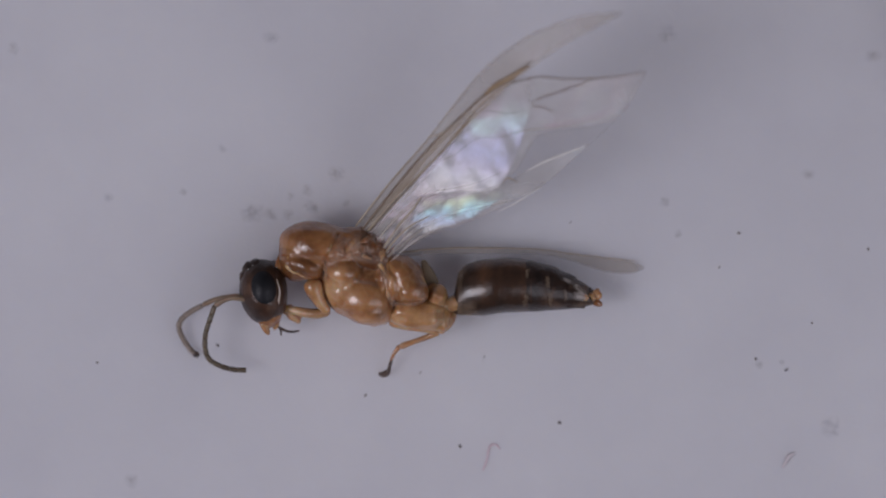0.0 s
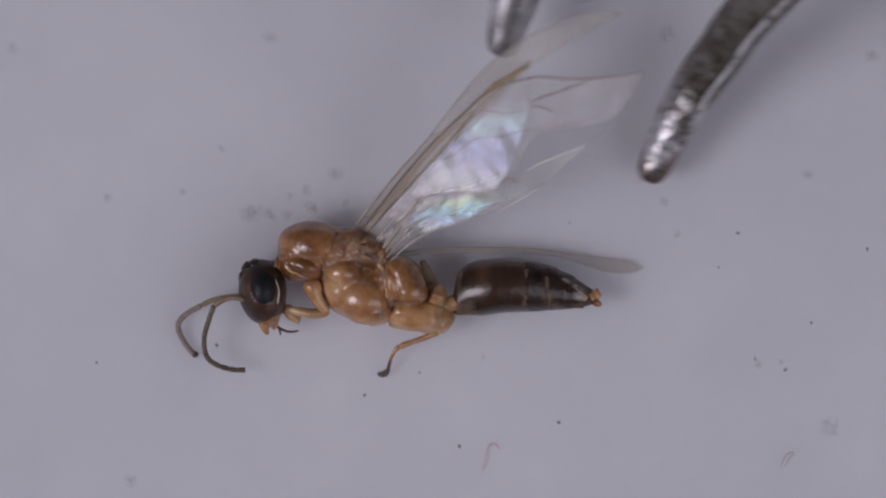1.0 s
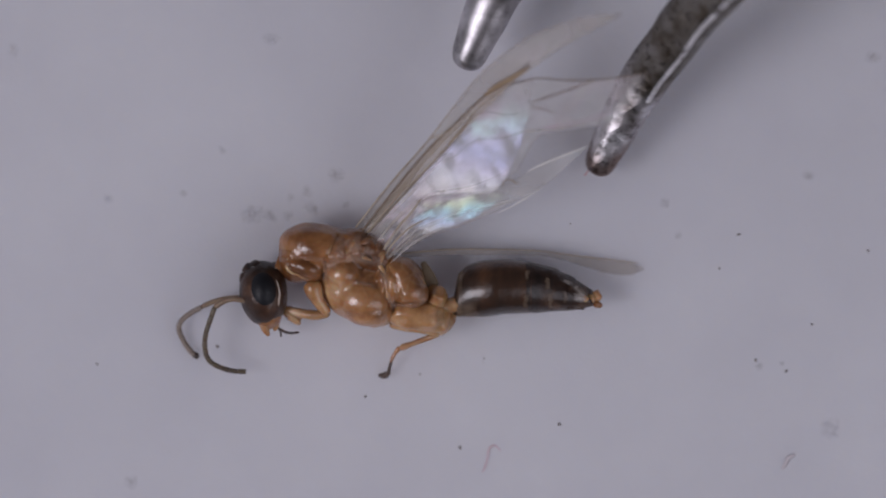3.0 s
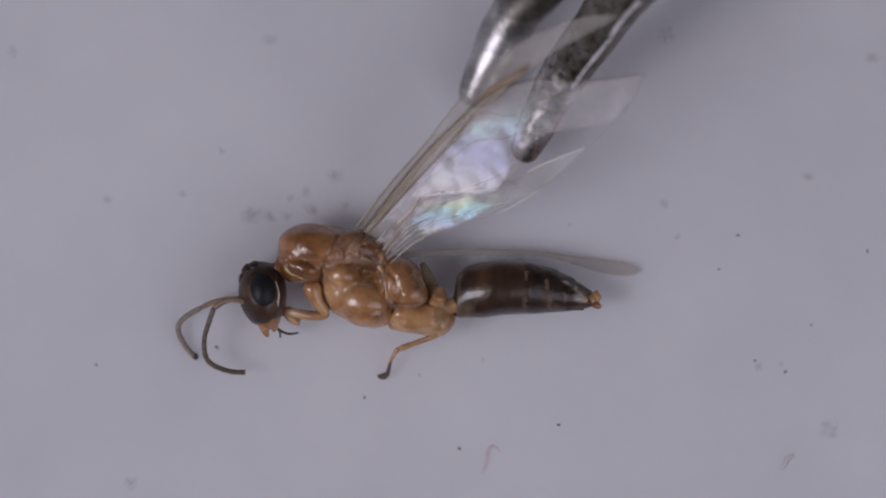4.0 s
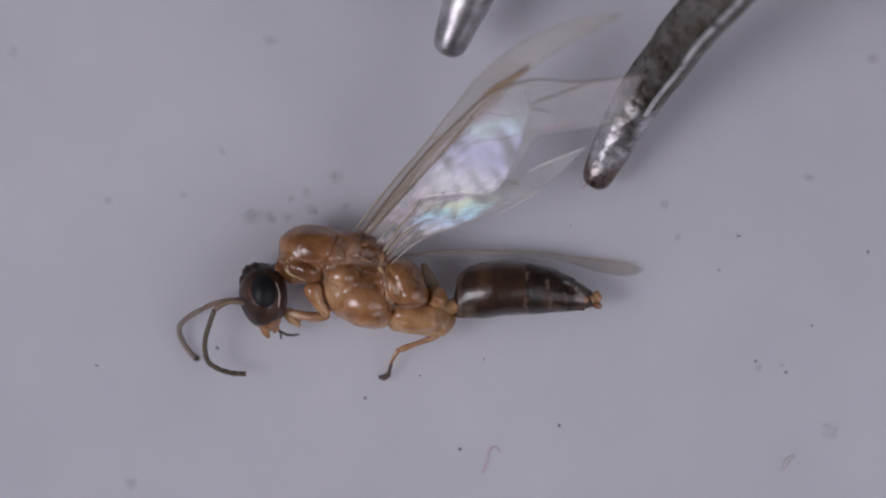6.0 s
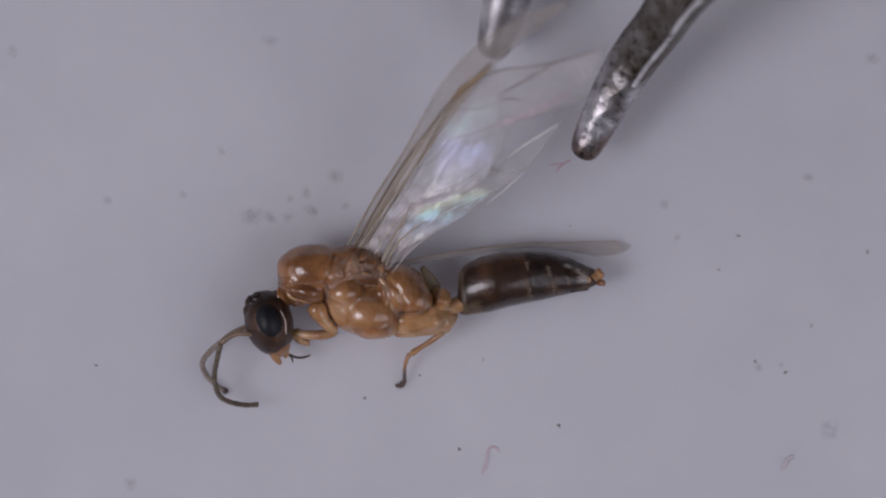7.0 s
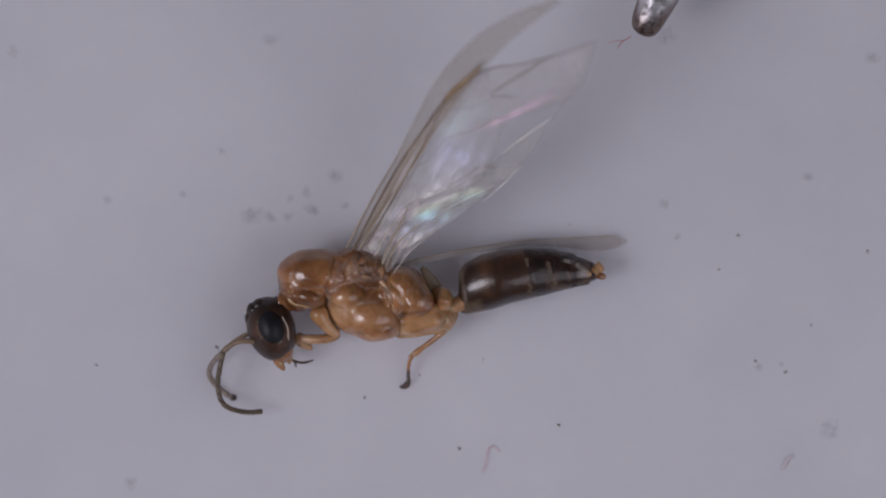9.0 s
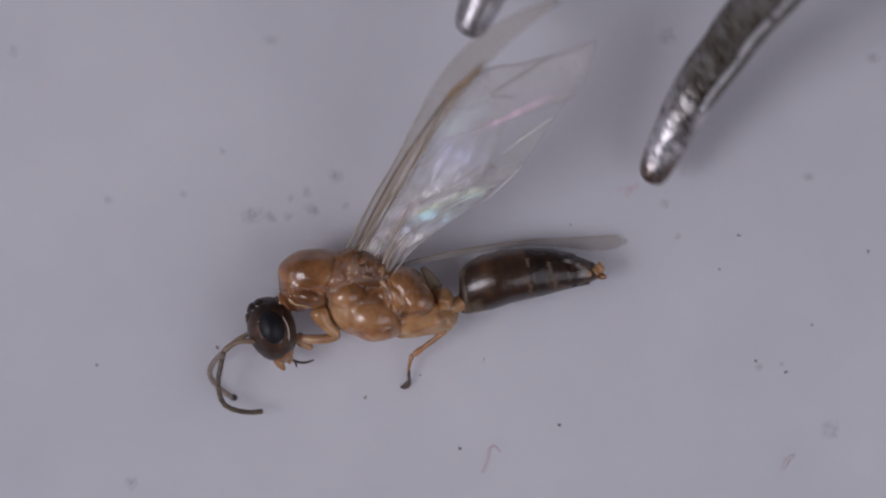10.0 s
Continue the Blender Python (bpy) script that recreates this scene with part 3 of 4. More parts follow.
    part("palp", tube([(-162, -80, 56), (-144, -90, 52), (-132, -92, 50), (-119, -90, 50)], [2.6, 2.4, 2.2, 1.6]), TARSUS, head)
    part("palp", tube([(-154, -84, 50), (-152, -92, 44), (-152, -99, 38)], [2.2, 2.0, 1.4]), TARSUS, head)

    # antennae: a stalk, then a whip of short joints
    antennae = []
    stalk = part("antenna", tube([(-208, -36, 84), (-236, -32, 84), (-256, -38, 80), (-268, -46, 76)], [5, 4.5, 4.5, 6]), SCAPE, root, at=ANTENNA_ROOTS[0])
    antennae.append(stalk)
    whip = [(-268, -46, 76), (-276, -68, 70), (-285, -98, 60), (-285, -125, 52), (-277, -142, 46), (-258, -153, 40), (-236, -159, 36), (-214, -160, 34)]
    q = spline(whip, 23)
    for k in range(11):
        part("joint", tube([q[2 * k], q[2 * k + 1], q[2 * k + 2]], [4.2, 4.6, 4.6], n=5, blunt=0.99), ANTENNA, stalk).location = Vector(ANTENNA_ROOTS[0]) * -U
    stalk = part("antenna", tube([(-208, -30, 40), (-240, -30, 36), (-270, -36, 32), (-292, -46, 28)], [5, 4.5, 4.5, 4.5]), SCAPE, root, at=ANTENNA_ROOTS[1])
    q = spline([(-292, -46, 28), (-312, -57, 24), (-328, -70, 20), (-333, -84, 17), (-326, -104, 13), (-314, -122, 10), (-302, -134, 8)], 21)
    for k in range(10):
        part("joint", tube([q[2 * k], q[2 * k + 1], q[2 * k + 2]], [4.5, 4.9, 4.9], n=5, blunt=0.99), FAR_ANTENNA, stalk).location = Vector(ANTENNA_ROOTS[1]) * -U

    antennae.append(stalk)
    end = part("tip", blob((-303, -132, 9), (7, 6, 5), (0, 0, -50), 0.2, 0.1, 14), TARSUS, stalk)
    end.location = Vector(ANTENNA_ROOTS[1]) * -U

    # legs
    leg = part("front_leg", tube([(-98, 0, 92), (-90, -26, 90), (-76, -48, 82), (-68, -56, 76)], [15, 15, 12, 9], wobble=0.3), STRAW_AMBER, root)
    part("shin", tube([(-66, -56, 76), (-90, -60, 70), (-120, -56, 62), (-150, -48, 54)], [8, 9, 8, 6]), PALE, leg)
    part("foot", tube([(-146, -52, 56), (-132, -64, 52), (-118, -76, 46)], [8, 7, 4], wobble=0.3), PALE, leg)
    part("foot", tube([(-140, -46, 42), (-128, -58, 40), (-116, -68, 36)], [6, 6, 4], wobble=0.3), PALE, leg)
    hip = blob((86, -60, 72), (52, 26, 28), (0, 0, -6), 0.16, 0.06, power=0.75)
    blob((124, -68, 62), (25, 25, 22), (0, 0, 20), 0.18, 0.06, bm=hip)
    hind_leg = leg = part("hind_leg", hip, STRAW_AMBER, root)
    part("thigh", tube([(150, -50, 52), (147, -66, 58), (138, -82, 58), (126, -92, 54)], [8, 10, 10, 7], wobble=0.3), PALE, leg)
    part("upper_thigh", tube([(40, -76, 60), (66, -80, 62), (100, -84, 62), (128, -92, 54)], [7, 9, 9, 8]), PALE, leg)
    part("shin", tube([(128, -92, 54), (104, -102, 46), (76, -112, 38), (58, -119, 33)], [6, 5, 4.5, 6.5]), PALE, leg)
    part("foot", tube([(58, -117, 32), (50, -127, 29), (44, -138, 25), (42, -144, 23)], [5, 3.8, 3.4, 3.4], wobble=0.4), AMBER_DARK, leg)
    part("foot", tube([(43, -141, 24), (40, -152, 20), (38, -160, 17), (36, -166, 13)], [3.2, 3.4, 3.6, 4.4], wobble=0.4), TARSUS, leg)
    part("claw", tube([(37, -164, 11), (28, -168, 8), (20, -166, 6)], [6, 6, 3.5], wobble=0.3), TARSUS, leg)
    part("middle_leg", tube([(0, -62, 60), (12, -72, 60), (32, -74, 56)], [10, 9, 6], wobble=0.3), AMBER, root)

    # wings
    wings = []

    def vein(owner, pts, radii, lift, mat=VEIN, name="vein", label=""):
        line = [(x, y, lift(x, y) + 2) for x, y in pts]
        radii = [r * (0.8 if mat is FILM_FOLD else 0.5 if name == "vein" else 0.75) for r in radii]
        ob = part(name, tube(line, radii, n=len(pts) * 6, sides=6, flat=0.7), mat, None, label)
        ob.parent = owner
        ob.location = Vector(WING_BASE) * -U

    def h_fore(x, y, u=0, v=0):
        return wing_height(x, y, 0.48) + wrinkle(x, y, 90, 10)

    lead = [(-20, 94), (44, 174), (104, 242), (149, 300), (194, 355), (238, 395), (300, 434), (376, 459), (444, 464)]
    trail = [(5, 80), (60, 150), (110, 215), (170, 275), (225, 320), (290, 370), (340, 405), (398, 436), (444, 461)]
    w = part("fore_wing", film(lead, trail, h_fore), FILM_FORE, root, "smoky translucent folded fore wing", at=WING_BASE)
    wings.append(w)
    vein(w, lead[:7], [3.4, 3.2, 2.8, 2, 1.2, 0.8, 0.6], h_fore)
    vein(w, [(-10, 86), (50, 162), (110, 232), (170, 290), (215, 330), (290, 382)], [3.2, 3, 3, 3.4, 4, 1.6], h_fore, BROWN_VEIN)
    vein(w, [(0, 84), (56, 148), (120, 212), (180, 276), (240, 330)], [3.5, 3, 3, 3, 1.5], h_fore)
    vein(w, [(205, 322), (222, 336), (250, 352), (285, 372)], [3, 7, 6, 2], h_fore, SPOT, "wing_spot", "tan brown wing spot")
    vein(w, [(110, 250), (132, 256), (152, 270)], [2, 2, 1.5], h_fore)

    band = part("wing_fold", film([(-10, 87), (50, 162), (110, 232), (170, 291), (215, 331), (255, 356)], [(0, 83), (56, 148), (120, 212), (180, 276), (240, 330), (262, 346)],
                                  lambda x, y, u, v: h_fore(x, y) + 3, 40, 6, hem=0.2), FILM_TAN, None, "tan folded strip along the veins", at=WING_BASE)
    band.parent, band.location = w, (0, 0, 0)

    def h_mid(x, y, u=0, v=0):
        return wing_height(x, y, 0.43) - 6 + wrinkle(x, y, 80, 9)

    lead = [(0, 82), (60, 146), (140, 235), (200, 305), (250, 343), (300, 354), (350, 350), (420, 352), (487, 361)]
    trail = [(10, 76), (80, 110), (150, 142), (215, 155), (262, 190), (300, 250), (360, 262), (435, 280), (485, 357)]
    w = part("fore_wing", film(lead, trail, h_mid, hem=0.04), FILM_MID, root, "clear crumpled fore wing with fine brown veins", at=WING_BASE)
    wings.append(w)
    vein(w, [(250, 343), (300, 354), (350, 350), (420, 352), (487, 361)], [3, 2.2, 2, 2, 1.4], h_mid, BROWN_VEIN)
    vein(w, [(0, 82), (60, 146), (140, 235), (200, 305), (250, 345)], [4, 3.5, 3, 2.5, 2], h_mid)
    vein(w, [(400, 351), (360, 336), (320, 322), (292, 312), (288, 304)], [1.3, 2.1, 2.1, 2.1, 1.2], h_mid, BROWN_VEIN)
    vein(w, [(290, 303), (310, 300), (326, 293)], [1.6, 1.6, 1], h_mid, BROWN_VEIN)
    vein(w, [(16, 68), (62, 120), (110, 152), (180, 166), (240, 190), (252, 202)], [1.2, 2.8, 2, 1.6, 1.6, 1], h_mid, FILM_FOLD)
    vein(w, [(4, 80), (50, 126), (100, 178), (150, 236), (190, 292)], [1.2, 2.5, 2.5, 2, 1], h_mid, FILM_FOLD)

    def h_cell(x, y, u=0, v=0):
        return 198 + 0.36 * (x - 180) + 0.09 * (y - 225) + wrinkle(x, y, 80, 4) + wrinkle(x + 0.8 * y, 0.35 * (y - x), 26, 1.1)

    # fade weakens body and sheen towards the root and the upper end
    w = part("wing_cell", film([(60, 146), (110, 205), (160, 270), (205, 318), (250, 345), (290, 366)],
                               [(90, 150), (112, 150), (164, 154), (220, 155), (250, 188), (268, 232), (284, 290), (292, 346)], h_cell, 64, 36, hem=0.06, fade=lambda x, y: min(1, max(0.12, (322 - y) / 50)) * min(1, max(0.25, (x - 66) / 60))), FILM_CELL, root,
             "iridescent crumpled wing film", at=WING_BASE)
    wings.append(w)

    def h_hind(x, y, u=0, v=0):
        return wing_height(x, y, 0.30) - 10 + wrinkle(x, y, 70, 9)

    lead = [(26, 60), (74, 118), (120, 150), (200, 160), (260, 180), (320, 215), (385, 236), (440, 282)]
    trail = [(50, 44), (74, 56), (104, 74), (160, 94), (215, 116), (260, 140), (310, 165), (430, 275)]
    w = part("hind_wing", film(lead, trail, h_hind), FILM_MID, root, "clear torn hind wing with pale folds", at=WING_BASE)
    wings.append(w)
    w2 = part("wing_cell", film([(62, 106), (104, 142), (150, 150), (196, 158), (240, 152)], [(60, 66), (100, 80), (154, 97), (202, 118), (242, 147)],
                                lambda x, y, u, v: 136 + 0.36 * (x - 130) + 0.09 * (y - 115) + wrinkle(x, y, 60, 6) + wrinkle(x, y, 22, 1.2), 48, 24, hem=0.09,
                                fade=lambda x, y: min(1, max(0.1, (250 - x) / 70))), FILM_LOWER, root,
              "iridescent crumpled wing film", at=WING_BASE)
    wings.append(w2)
    # hind wing folds whose highlights are painted white
    vein(w, [(282, 192), (310, 206), (345, 220), (383, 235)], [1.5, 2.6, 2.2, 1], h_hind, HIGHLIGHT_FOLD, "pale_fold")
    vein(w, [(230, 118), (270, 140), (308, 164)], [0.8, 1.6, 1.0], h_hind, HIGHLIGHT_FOLD, "pale_fold")
    vein(w, [(125, 108), (165, 121), (205, 131), (256, 143)], [0.8, 1.8, 1.8, 0.8], h_hind, HIGHLIGHT_FOLD, "pale_fold")
    vein(w, [(36, 38), (94, 86), (150, 112), (210, 128), (250, 138)], [1.2, 3, 2.2, 2, 1], h_hind, FILM_FOLD)
    vein(w, [(30, 38), (64, 90), (100, 140), (130, 152)], [1.2, 3.2, 2.5, 1.5], h_hind, FILM_FOLD)
    vein(w, [(238, 170), (246, 178), (256, 176), (262, 172), (268, 172)], [1.5, 3, 2, 2, 1], h_hind)

    # pale folds and a film gathered at the wing's root
    gathered = part("wing_cell", film([(-20, 92), (22, 134), (66, 172), (112, 212)], [(46, 48), (72, 74), (98, 108), (124, 150)],
                                      lambda x, y, u, v: 100 + 0.40 * (x - 5) + 0.10 * (y - 80) + wrinkle(x, y, 30, 5) + wrinkle(x, y, 12, 1.5), 36, 18, hem=0.2), FILM_GATHER, root,
                    "whitish gathered wing film", at=WING_BASE)
    wings.append(gathered)

    part("wing_root", film([(-52, 66), (-30, 84), (-4, 94), (16, 88), (34, 70)], [(-36, 44), (-16, 40), (6, 36), (26, 36), (44, 38)],
                           lambda x, y, u, v: max(surface(x, y), 84) + 3 + wrinkle(x, y, 16, 3), 30, 14, hem=0.3,
                           fade=lambda x, y: max(0.0, 0.5 + wrinkle(x, y, 11, 1.4))), FILM_VEIL, root, "whitish crumpled film at the wing roots")

    def h_root(x, y):
        return 97 + 0.42 * (x - 5) + 0.10 * (y - 80)

    for pts in ([(-14, 66), (28, 128), (78, 176)], [(4, 50), (46, 102), (92, 138), (120, 150)], [(42, 32), (84, 68), (136, 96)], [(22, 40), (56, 90), (86, 126)]):
        vein(gathered, pts, [1.2, 3.2, 2.6, 1.0][:len(pts)], h_root, FILM_FOLD, "pale_fold")
    for pts in ([(-10, 72), (24, 124), (62, 166), (104, 214)], [(32, 36), (76, 82), (112, 102), (160, 118)]):
        vein(gathered, pts, [1.0, 2.0, 1.7, 0.8], h_root, FILM_FOLD, "pale_strand")
    vein(gathered, [(22, 44), (40, 72), (58, 98), (80, 122), (96, 146)], [3, 5, 4.5, 4, 2], h_root)
    vein(gathered, [(30, 44), (50, 70), (76, 94), (110, 112)], [2, 4, 3, 1.5], h_root)
    vein(wings[1], [(252, 254), (286, 262), (350, 268), (430, 286)], [1.6, 2, 1.4, 0.7], h_mid, FILM_FOLD, "pale_fold")
    w = part("wing_fold", film([(296, 268), (340, 275), (395, 290), (458, 309)], [(296, 266), (340, 268), (395, 279), (456, 298)],
                               lambda x, y, u, v: 258 + 0.02 * (x - 330) + 0.05 * (y - 270) + wrinkle(x, y, 24, 1.0), 30, 7, hem=0.3), FILM_PINK, root,
             "narrow pinkish fold of wing film", at=WING_BASE)
    wings.append(w)
    vein(wings[2], [(110, 208), (150, 216), (190, 246), (236, 250), (284, 264)], [0.8, 1.4, 1.2, 1.4, 1.6], h_cell, FILM_FOLD, "pale_fold")
    vein(wings[2], [(196, 292), (216, 296), (246, 290), (276, 296)], [0.8, 1.3, 1.2, 0.8], h_cell, FILM_FOLD, "pale_fold")

    def h_far(x, y, u=0, v=0):
        return max(4, 50 - 0.12 * (x - 60)) + wrinkle(x, y, 60, 3)

    far = part("hind_wing", film([(60, 50), (110, 55), (200, 58), (300, 55), (350, 48), (430, 37), (470, 32), (490, 23)],
                                 [(62, 40), (110, 44), (200, 46), (300, 44), (350, 36), (420, 14), (466, 10), (490, 19)], h_far), FILM_FORE, root,
               "smoky wing resting flat on the plate")
    for line in ([(60, 48), (150, 56), (300, 54), (350, 47), (480, 32)],):
        part("vein", tube([(x, y, h_far(x, y) + 2) for x, y in line], [1.5, 1.2, 1, 1, 0.7], sides=6), VEIN, far)
    return root, wings, antennae, head, hind_leg, far


# ---------------------------------------------------------------- the forceps
HINGE = Vector((3000, 2800, 3300))
STEM = [(0, 0, 0), (16, 40, 16), (39, 88, 36), (75, 155, 74), (130, 230, 152), (192, 312, 250), (500, 660, 640), (1400, 1430, 1600), (3000, 2800, 3300)]
LEFT_STEM = [(0, 0, 0), (7, 44, 18), (17, 95, 40), (36, 160, 76), (97, 245, 154), (186, 330, 254), (545, 700, 650), (1420, 1460, 1600), (3000, 2800, 3300)]
CLOSED = Vector((-44, 52, -8))
FIBRE_ROOT = (-18, -4, 0)


def blade(points, widths, depths, roll, round_to, n=150):
    """A flat tapering arm with chamfered edges along a bent line."""
    path = []
    fine = spline(points, 400)
    length = [0.0]
    for a, b in zip(fine, fine[1:]):
        length.append(length[-1] + (b - a).length)
    rings = []
    total = length[-1]
    for i in range(n):
        s = total * (i / (n - 1)) ** 2.6
        k = min(max(int(np.searchsorted(length, s)) - 1, 0), 398)
        path.append((fine[k].lerp(fine[k + 1], (s - length[k]) / (length[k + 1] - length[k])), s))
    keys = [0, 3, 8, 16, 28, 90, 180, 300, 420, 1000, 2500, total]
    for i, (q, s) in enumerate(path):
        t = (path[min(i + 1, n - 1)][0] - path[max(i - 1, 0)][0]).normalized() if s > 30 else (fine[3] - fine[0]).normalized()
        side = t.cross(Vector((0, 0, 1))).normalized()
        up = side.cross(t)
        c, d = math.cos(radians(roll)), math.sin(radians(roll))
        side, up = side * c + up * d, up * c - side * d
        w, h = float(np.interp(s, keys, widths)), float(np.interp(s, keys, depths))
        f = max(0.0, min(1.0, 1 - (s - round_to) / 160))
        ring = []
        for x, y in ((1, 0.45 - 0.45 * f), (0.84, 0.96 - 0.38 * f), (0.5, 1), (0, 1.04 + 0.28 * f), (-0.5, 1), (-0.86, 0.9 - 0.35 * f), (-1, 0.55 - 0.5 * f), (-1, -0.55), (-0.8, -0.95), (0, -1), (0.8, -0.95), (1, -0.55)):
            p = q + side * (x * w) + up * (y * h)
            ring.append(p + up * 1.2 * noise.noise(p * 0.02) + side * 1.0 * noise.noise(p * 0.03))
        rings.append(ring)
    return rings


def build_tine(name, root, stem, offset, widths, roll, at, round_to, metal):
    points = [Vector(p) + offset * (1 - k / (len(stem) - 1) * 0.2) for k, p in enumerate(stem)]
    rings = blade(points, widths, [5, 10, 14, 17, 19, 22, 24, 26, 28, 45, 70, 90], roll, round_to)
    cut = 39
    bm = bmesh.new()
    skin(bm, rings[cut:], first=False)
    tine = part(name, bm, metal, root, "dark tarnished steel arm", at=at)
    bm = bmesh.new()
    # added strip over the chamfer, coloured pale to imitate its glint
    for a, b in zip(rings[cut + 2:], rings[cut + 3:] if roll > 0 else ()):
        lift = [(p - (r[3] + r[9]) * 0.5).normalized() * 0.8 for r in (a, b) for p in r[:2]]
        bm.faces.new([bm.verts.new(v) for v in (a[0].lerp(a[1], 0.3) + lift[0], a[1] + lift[1], b[1] + lift[3], b[0].lerp(b[1], 0.3) + lift[2])])
    bmesh.ops.remove_doubles(bm, verts=bm.verts, dist=0.01)
    if roll > 0:
        rim = part("edge", bm, EDGE_GLINT, None, "near-white strip imitating the glint along the edge", at=at)
        rim.parent, rim.location = tine, (0, 0, 0)
    else:
        bm.free()
    bm = bmesh.new()
    skin(bm, rings[:cut + 1], last=False)
    tip = part("tip", bm, metal, None, "scuffed steel tip with its highlight coloured in", at=at)
    tip.parent, tip.location = tine, (0, 0, 0)
    return tine


def build_forceps():
    root = tagged(new("forceps"), "scuffed steel forceps with blunt bent tips", "forceps")
    right = build_tine("arm", root, STEM, Vector((0, 0, 0)), [10, 17, 22, 26, 29, 35, 41, 43, 45, 78, 130, 160], 24, (0, 0, 0), 90, STEEL)
    left = build_tine("arm", root, LEFT_STEM, CLOSED, [11, 18, 24, 28, 31, 40, 46, 50, 54, 80, 120, 150], -4, HINGE, 500, STEEL_SMOOTH)
    hair = part("hair", tube([CLOSED + Vector(p) for p in ((44, 222, 150), (10, 205, 150), (-22, 175, 140), (-47, 150, 125))], [0.5, 0.6, 0.6, 0.4], sides=6), TARSUS, None, "fine dark hair clinging to the arm", at=HINGE)
    hair.parent, hair.location = left, (0, 0, 0)
    fibre = part("fibre", tube([(-18, -4, 0), (-28, -10, 0), (-36, -16, 3), (-42, -26, 5)], [1.3, 1.0, 1.0, 0.7], sides=6), RED, right, "red fibre stuck to the tip", at=FIBRE_ROOT)
    strand = part("strand", tube([(-30, -11, 0), (-44, -12, 2), (-60, -16, 4)], [0.8, 0.7, 0.5], sides=6), RED, None, at=FIBRE_ROOT)
    strand.parent, strand.location = fibre, (0, 0, 0)
    part("joint", blob((*HINGE,), (420, 200, 180), (0, 0, 42), 0.02, seg=20), STEEL, root)
    return root, left, fibre


# ---------------------------------------------------------------- dust and fibres
def place_dust():
    """Specks lying on the plate: x, y, size, stretch and sort."""
    meshes = {}
    for k in range(4):
        grain = blob((0, 0, 0.5), (1, 0.8, 0.55), (0, 0, 40 * k), 0.7, 0.9 + 0.3 * k, 10)
        mesh = bpy.data.meshes.new("dust_speck")
        grain.to_mesh(mesh)
        grain.free()
        mesh.materials.append(DIRT)
        mesh.shade_smooth()
        meshes["dark", k] = mesh
    for sort, mat in (("brown", BROWN_STAIN), ("grey", GREY_STAIN)):
        for k in range(4):
            bm = bmesh.new()
            layer = bm.verts.layers.float.new("film_mask")
            loops = []
            for i in range(7):
                loop = []
                for j in range(20):
                    a = 2 * math.pi * j / 20
                    p = Vector((math.cos(a), math.sin(a), 0)) * (i + 0.2) / 6.2
                    n = noise.noise(p * 1.7 + Vector((k * 5.1, 2, 0)))
                    v = bm.verts.new((p.x * (1.5 + 0.5 * n), p.y * (1.5 + 0.5 * n), 1 - (i / 6) ** 2))
                    v[layer] = (1 - (i / 6) ** 2) * max(0.0, 0.7 + 1.3 * noise.noise(p * 3.0 + Vector((k, 7, 1))))
                    loop.append(v)
                loops.append(loop)
            bm.faces.new(loops[0])
            for a, b in zip(loops, loops[1:]):
                for j in range(20):
                    bm.faces.new((a[j], a[(j + 1) % 20], b[(j + 1) % 20], b[j]))
            mesh = bpy.data.meshes.new("dust_speck")
            bm.to_mesh(mesh)
            bm.free()
            mesh.materials.append(mat)
            mesh.shade_smooth()
            meshes[sort, k] = mesh
    rows = [("dark", (524, 23, 4.5), (753, -5, 3.8), (206, -312, 4), (30, -354, 3.6), (489, -37, 2.6),
             (-399, -176, 4.5), (-137, -264, 3.5), (-612, -206, 3), (554, -199, 3.5), (607, -218, 3.5), (653, -136, 3),
             (-40, -224, 2.5), (73, -196, 2), (226, 42, 2)),
            ("brown", (647, 127, 6), (416, 21, 4), (393, 79, 5), (-551, -415, 6), (-189, 128, 7), (-240, 99, 6), (-234, 70, 7), (-274, 56, 5), (-308, 59, 5), (-344, 57, 7), (-172, 76, 4.5), (-269, 89, 4),
             (-226, 66, 5), (-300, 52, 3.5), (-459, 96, 3.5), (-390, 172, 4), (761, 337, 7), (560, -210, 4), (600, -205, 2.5)),
            ("grey", (-304, 369, 9), (396, 376, 11), (686, -320, 12), (-330, 60, 9), (-592, 86, 5), (-760, 350, 8))]
    for sort, *specks in rows:
        for k, (x, y, r) in enumerate(specks):
            ob = new("dust_speck", meshes[sort, k % 4])
            flat = {"grey": 0.05, "brown": 0.08, "dark": 0.7}[sort]
            r *= {"dark": 0.85, "brown": 1.5, "grey": 1.25}[sort]
            ob.matrix_world = pose(x * U, y * U, 0.1 * U, 0, 0, 57 * k) @ Matrix.Diagonal((r * U, r * U * (0.7 + 0.1 * (k % 5)), r * U * flat, 1))
            tagged(ob, {"dark": "tiny dark dirt speck on the white plate", "brown": "pale brown dust grain on the white plate",
                        "grey": "faint grey smudge on the white plate"}[sort], "dust speck", "dust specks on the plate")
    ob = part("fibre", tube([(70, -398, 2), (78, -378, 3), (82, -356, 3), (92, -350, 4), (102, -360, 3)], [1.5, 1.8, 2, 2, 1.2], sides=6), PINK)
    tagged(ob, "short pink fibre lying on the white plate", "fibre")
    ob = part("fibre", tube([(600, -392, 1), (606, -384, 1.5), (612, -372, 1.5), (624, -366, 1)], [2.5, 3.5, 4, 2], sides=6, flat=0.12), PALE_PINK)
    tagged(ob, "faint pinkish fibre flat on the white plate", "fibre")
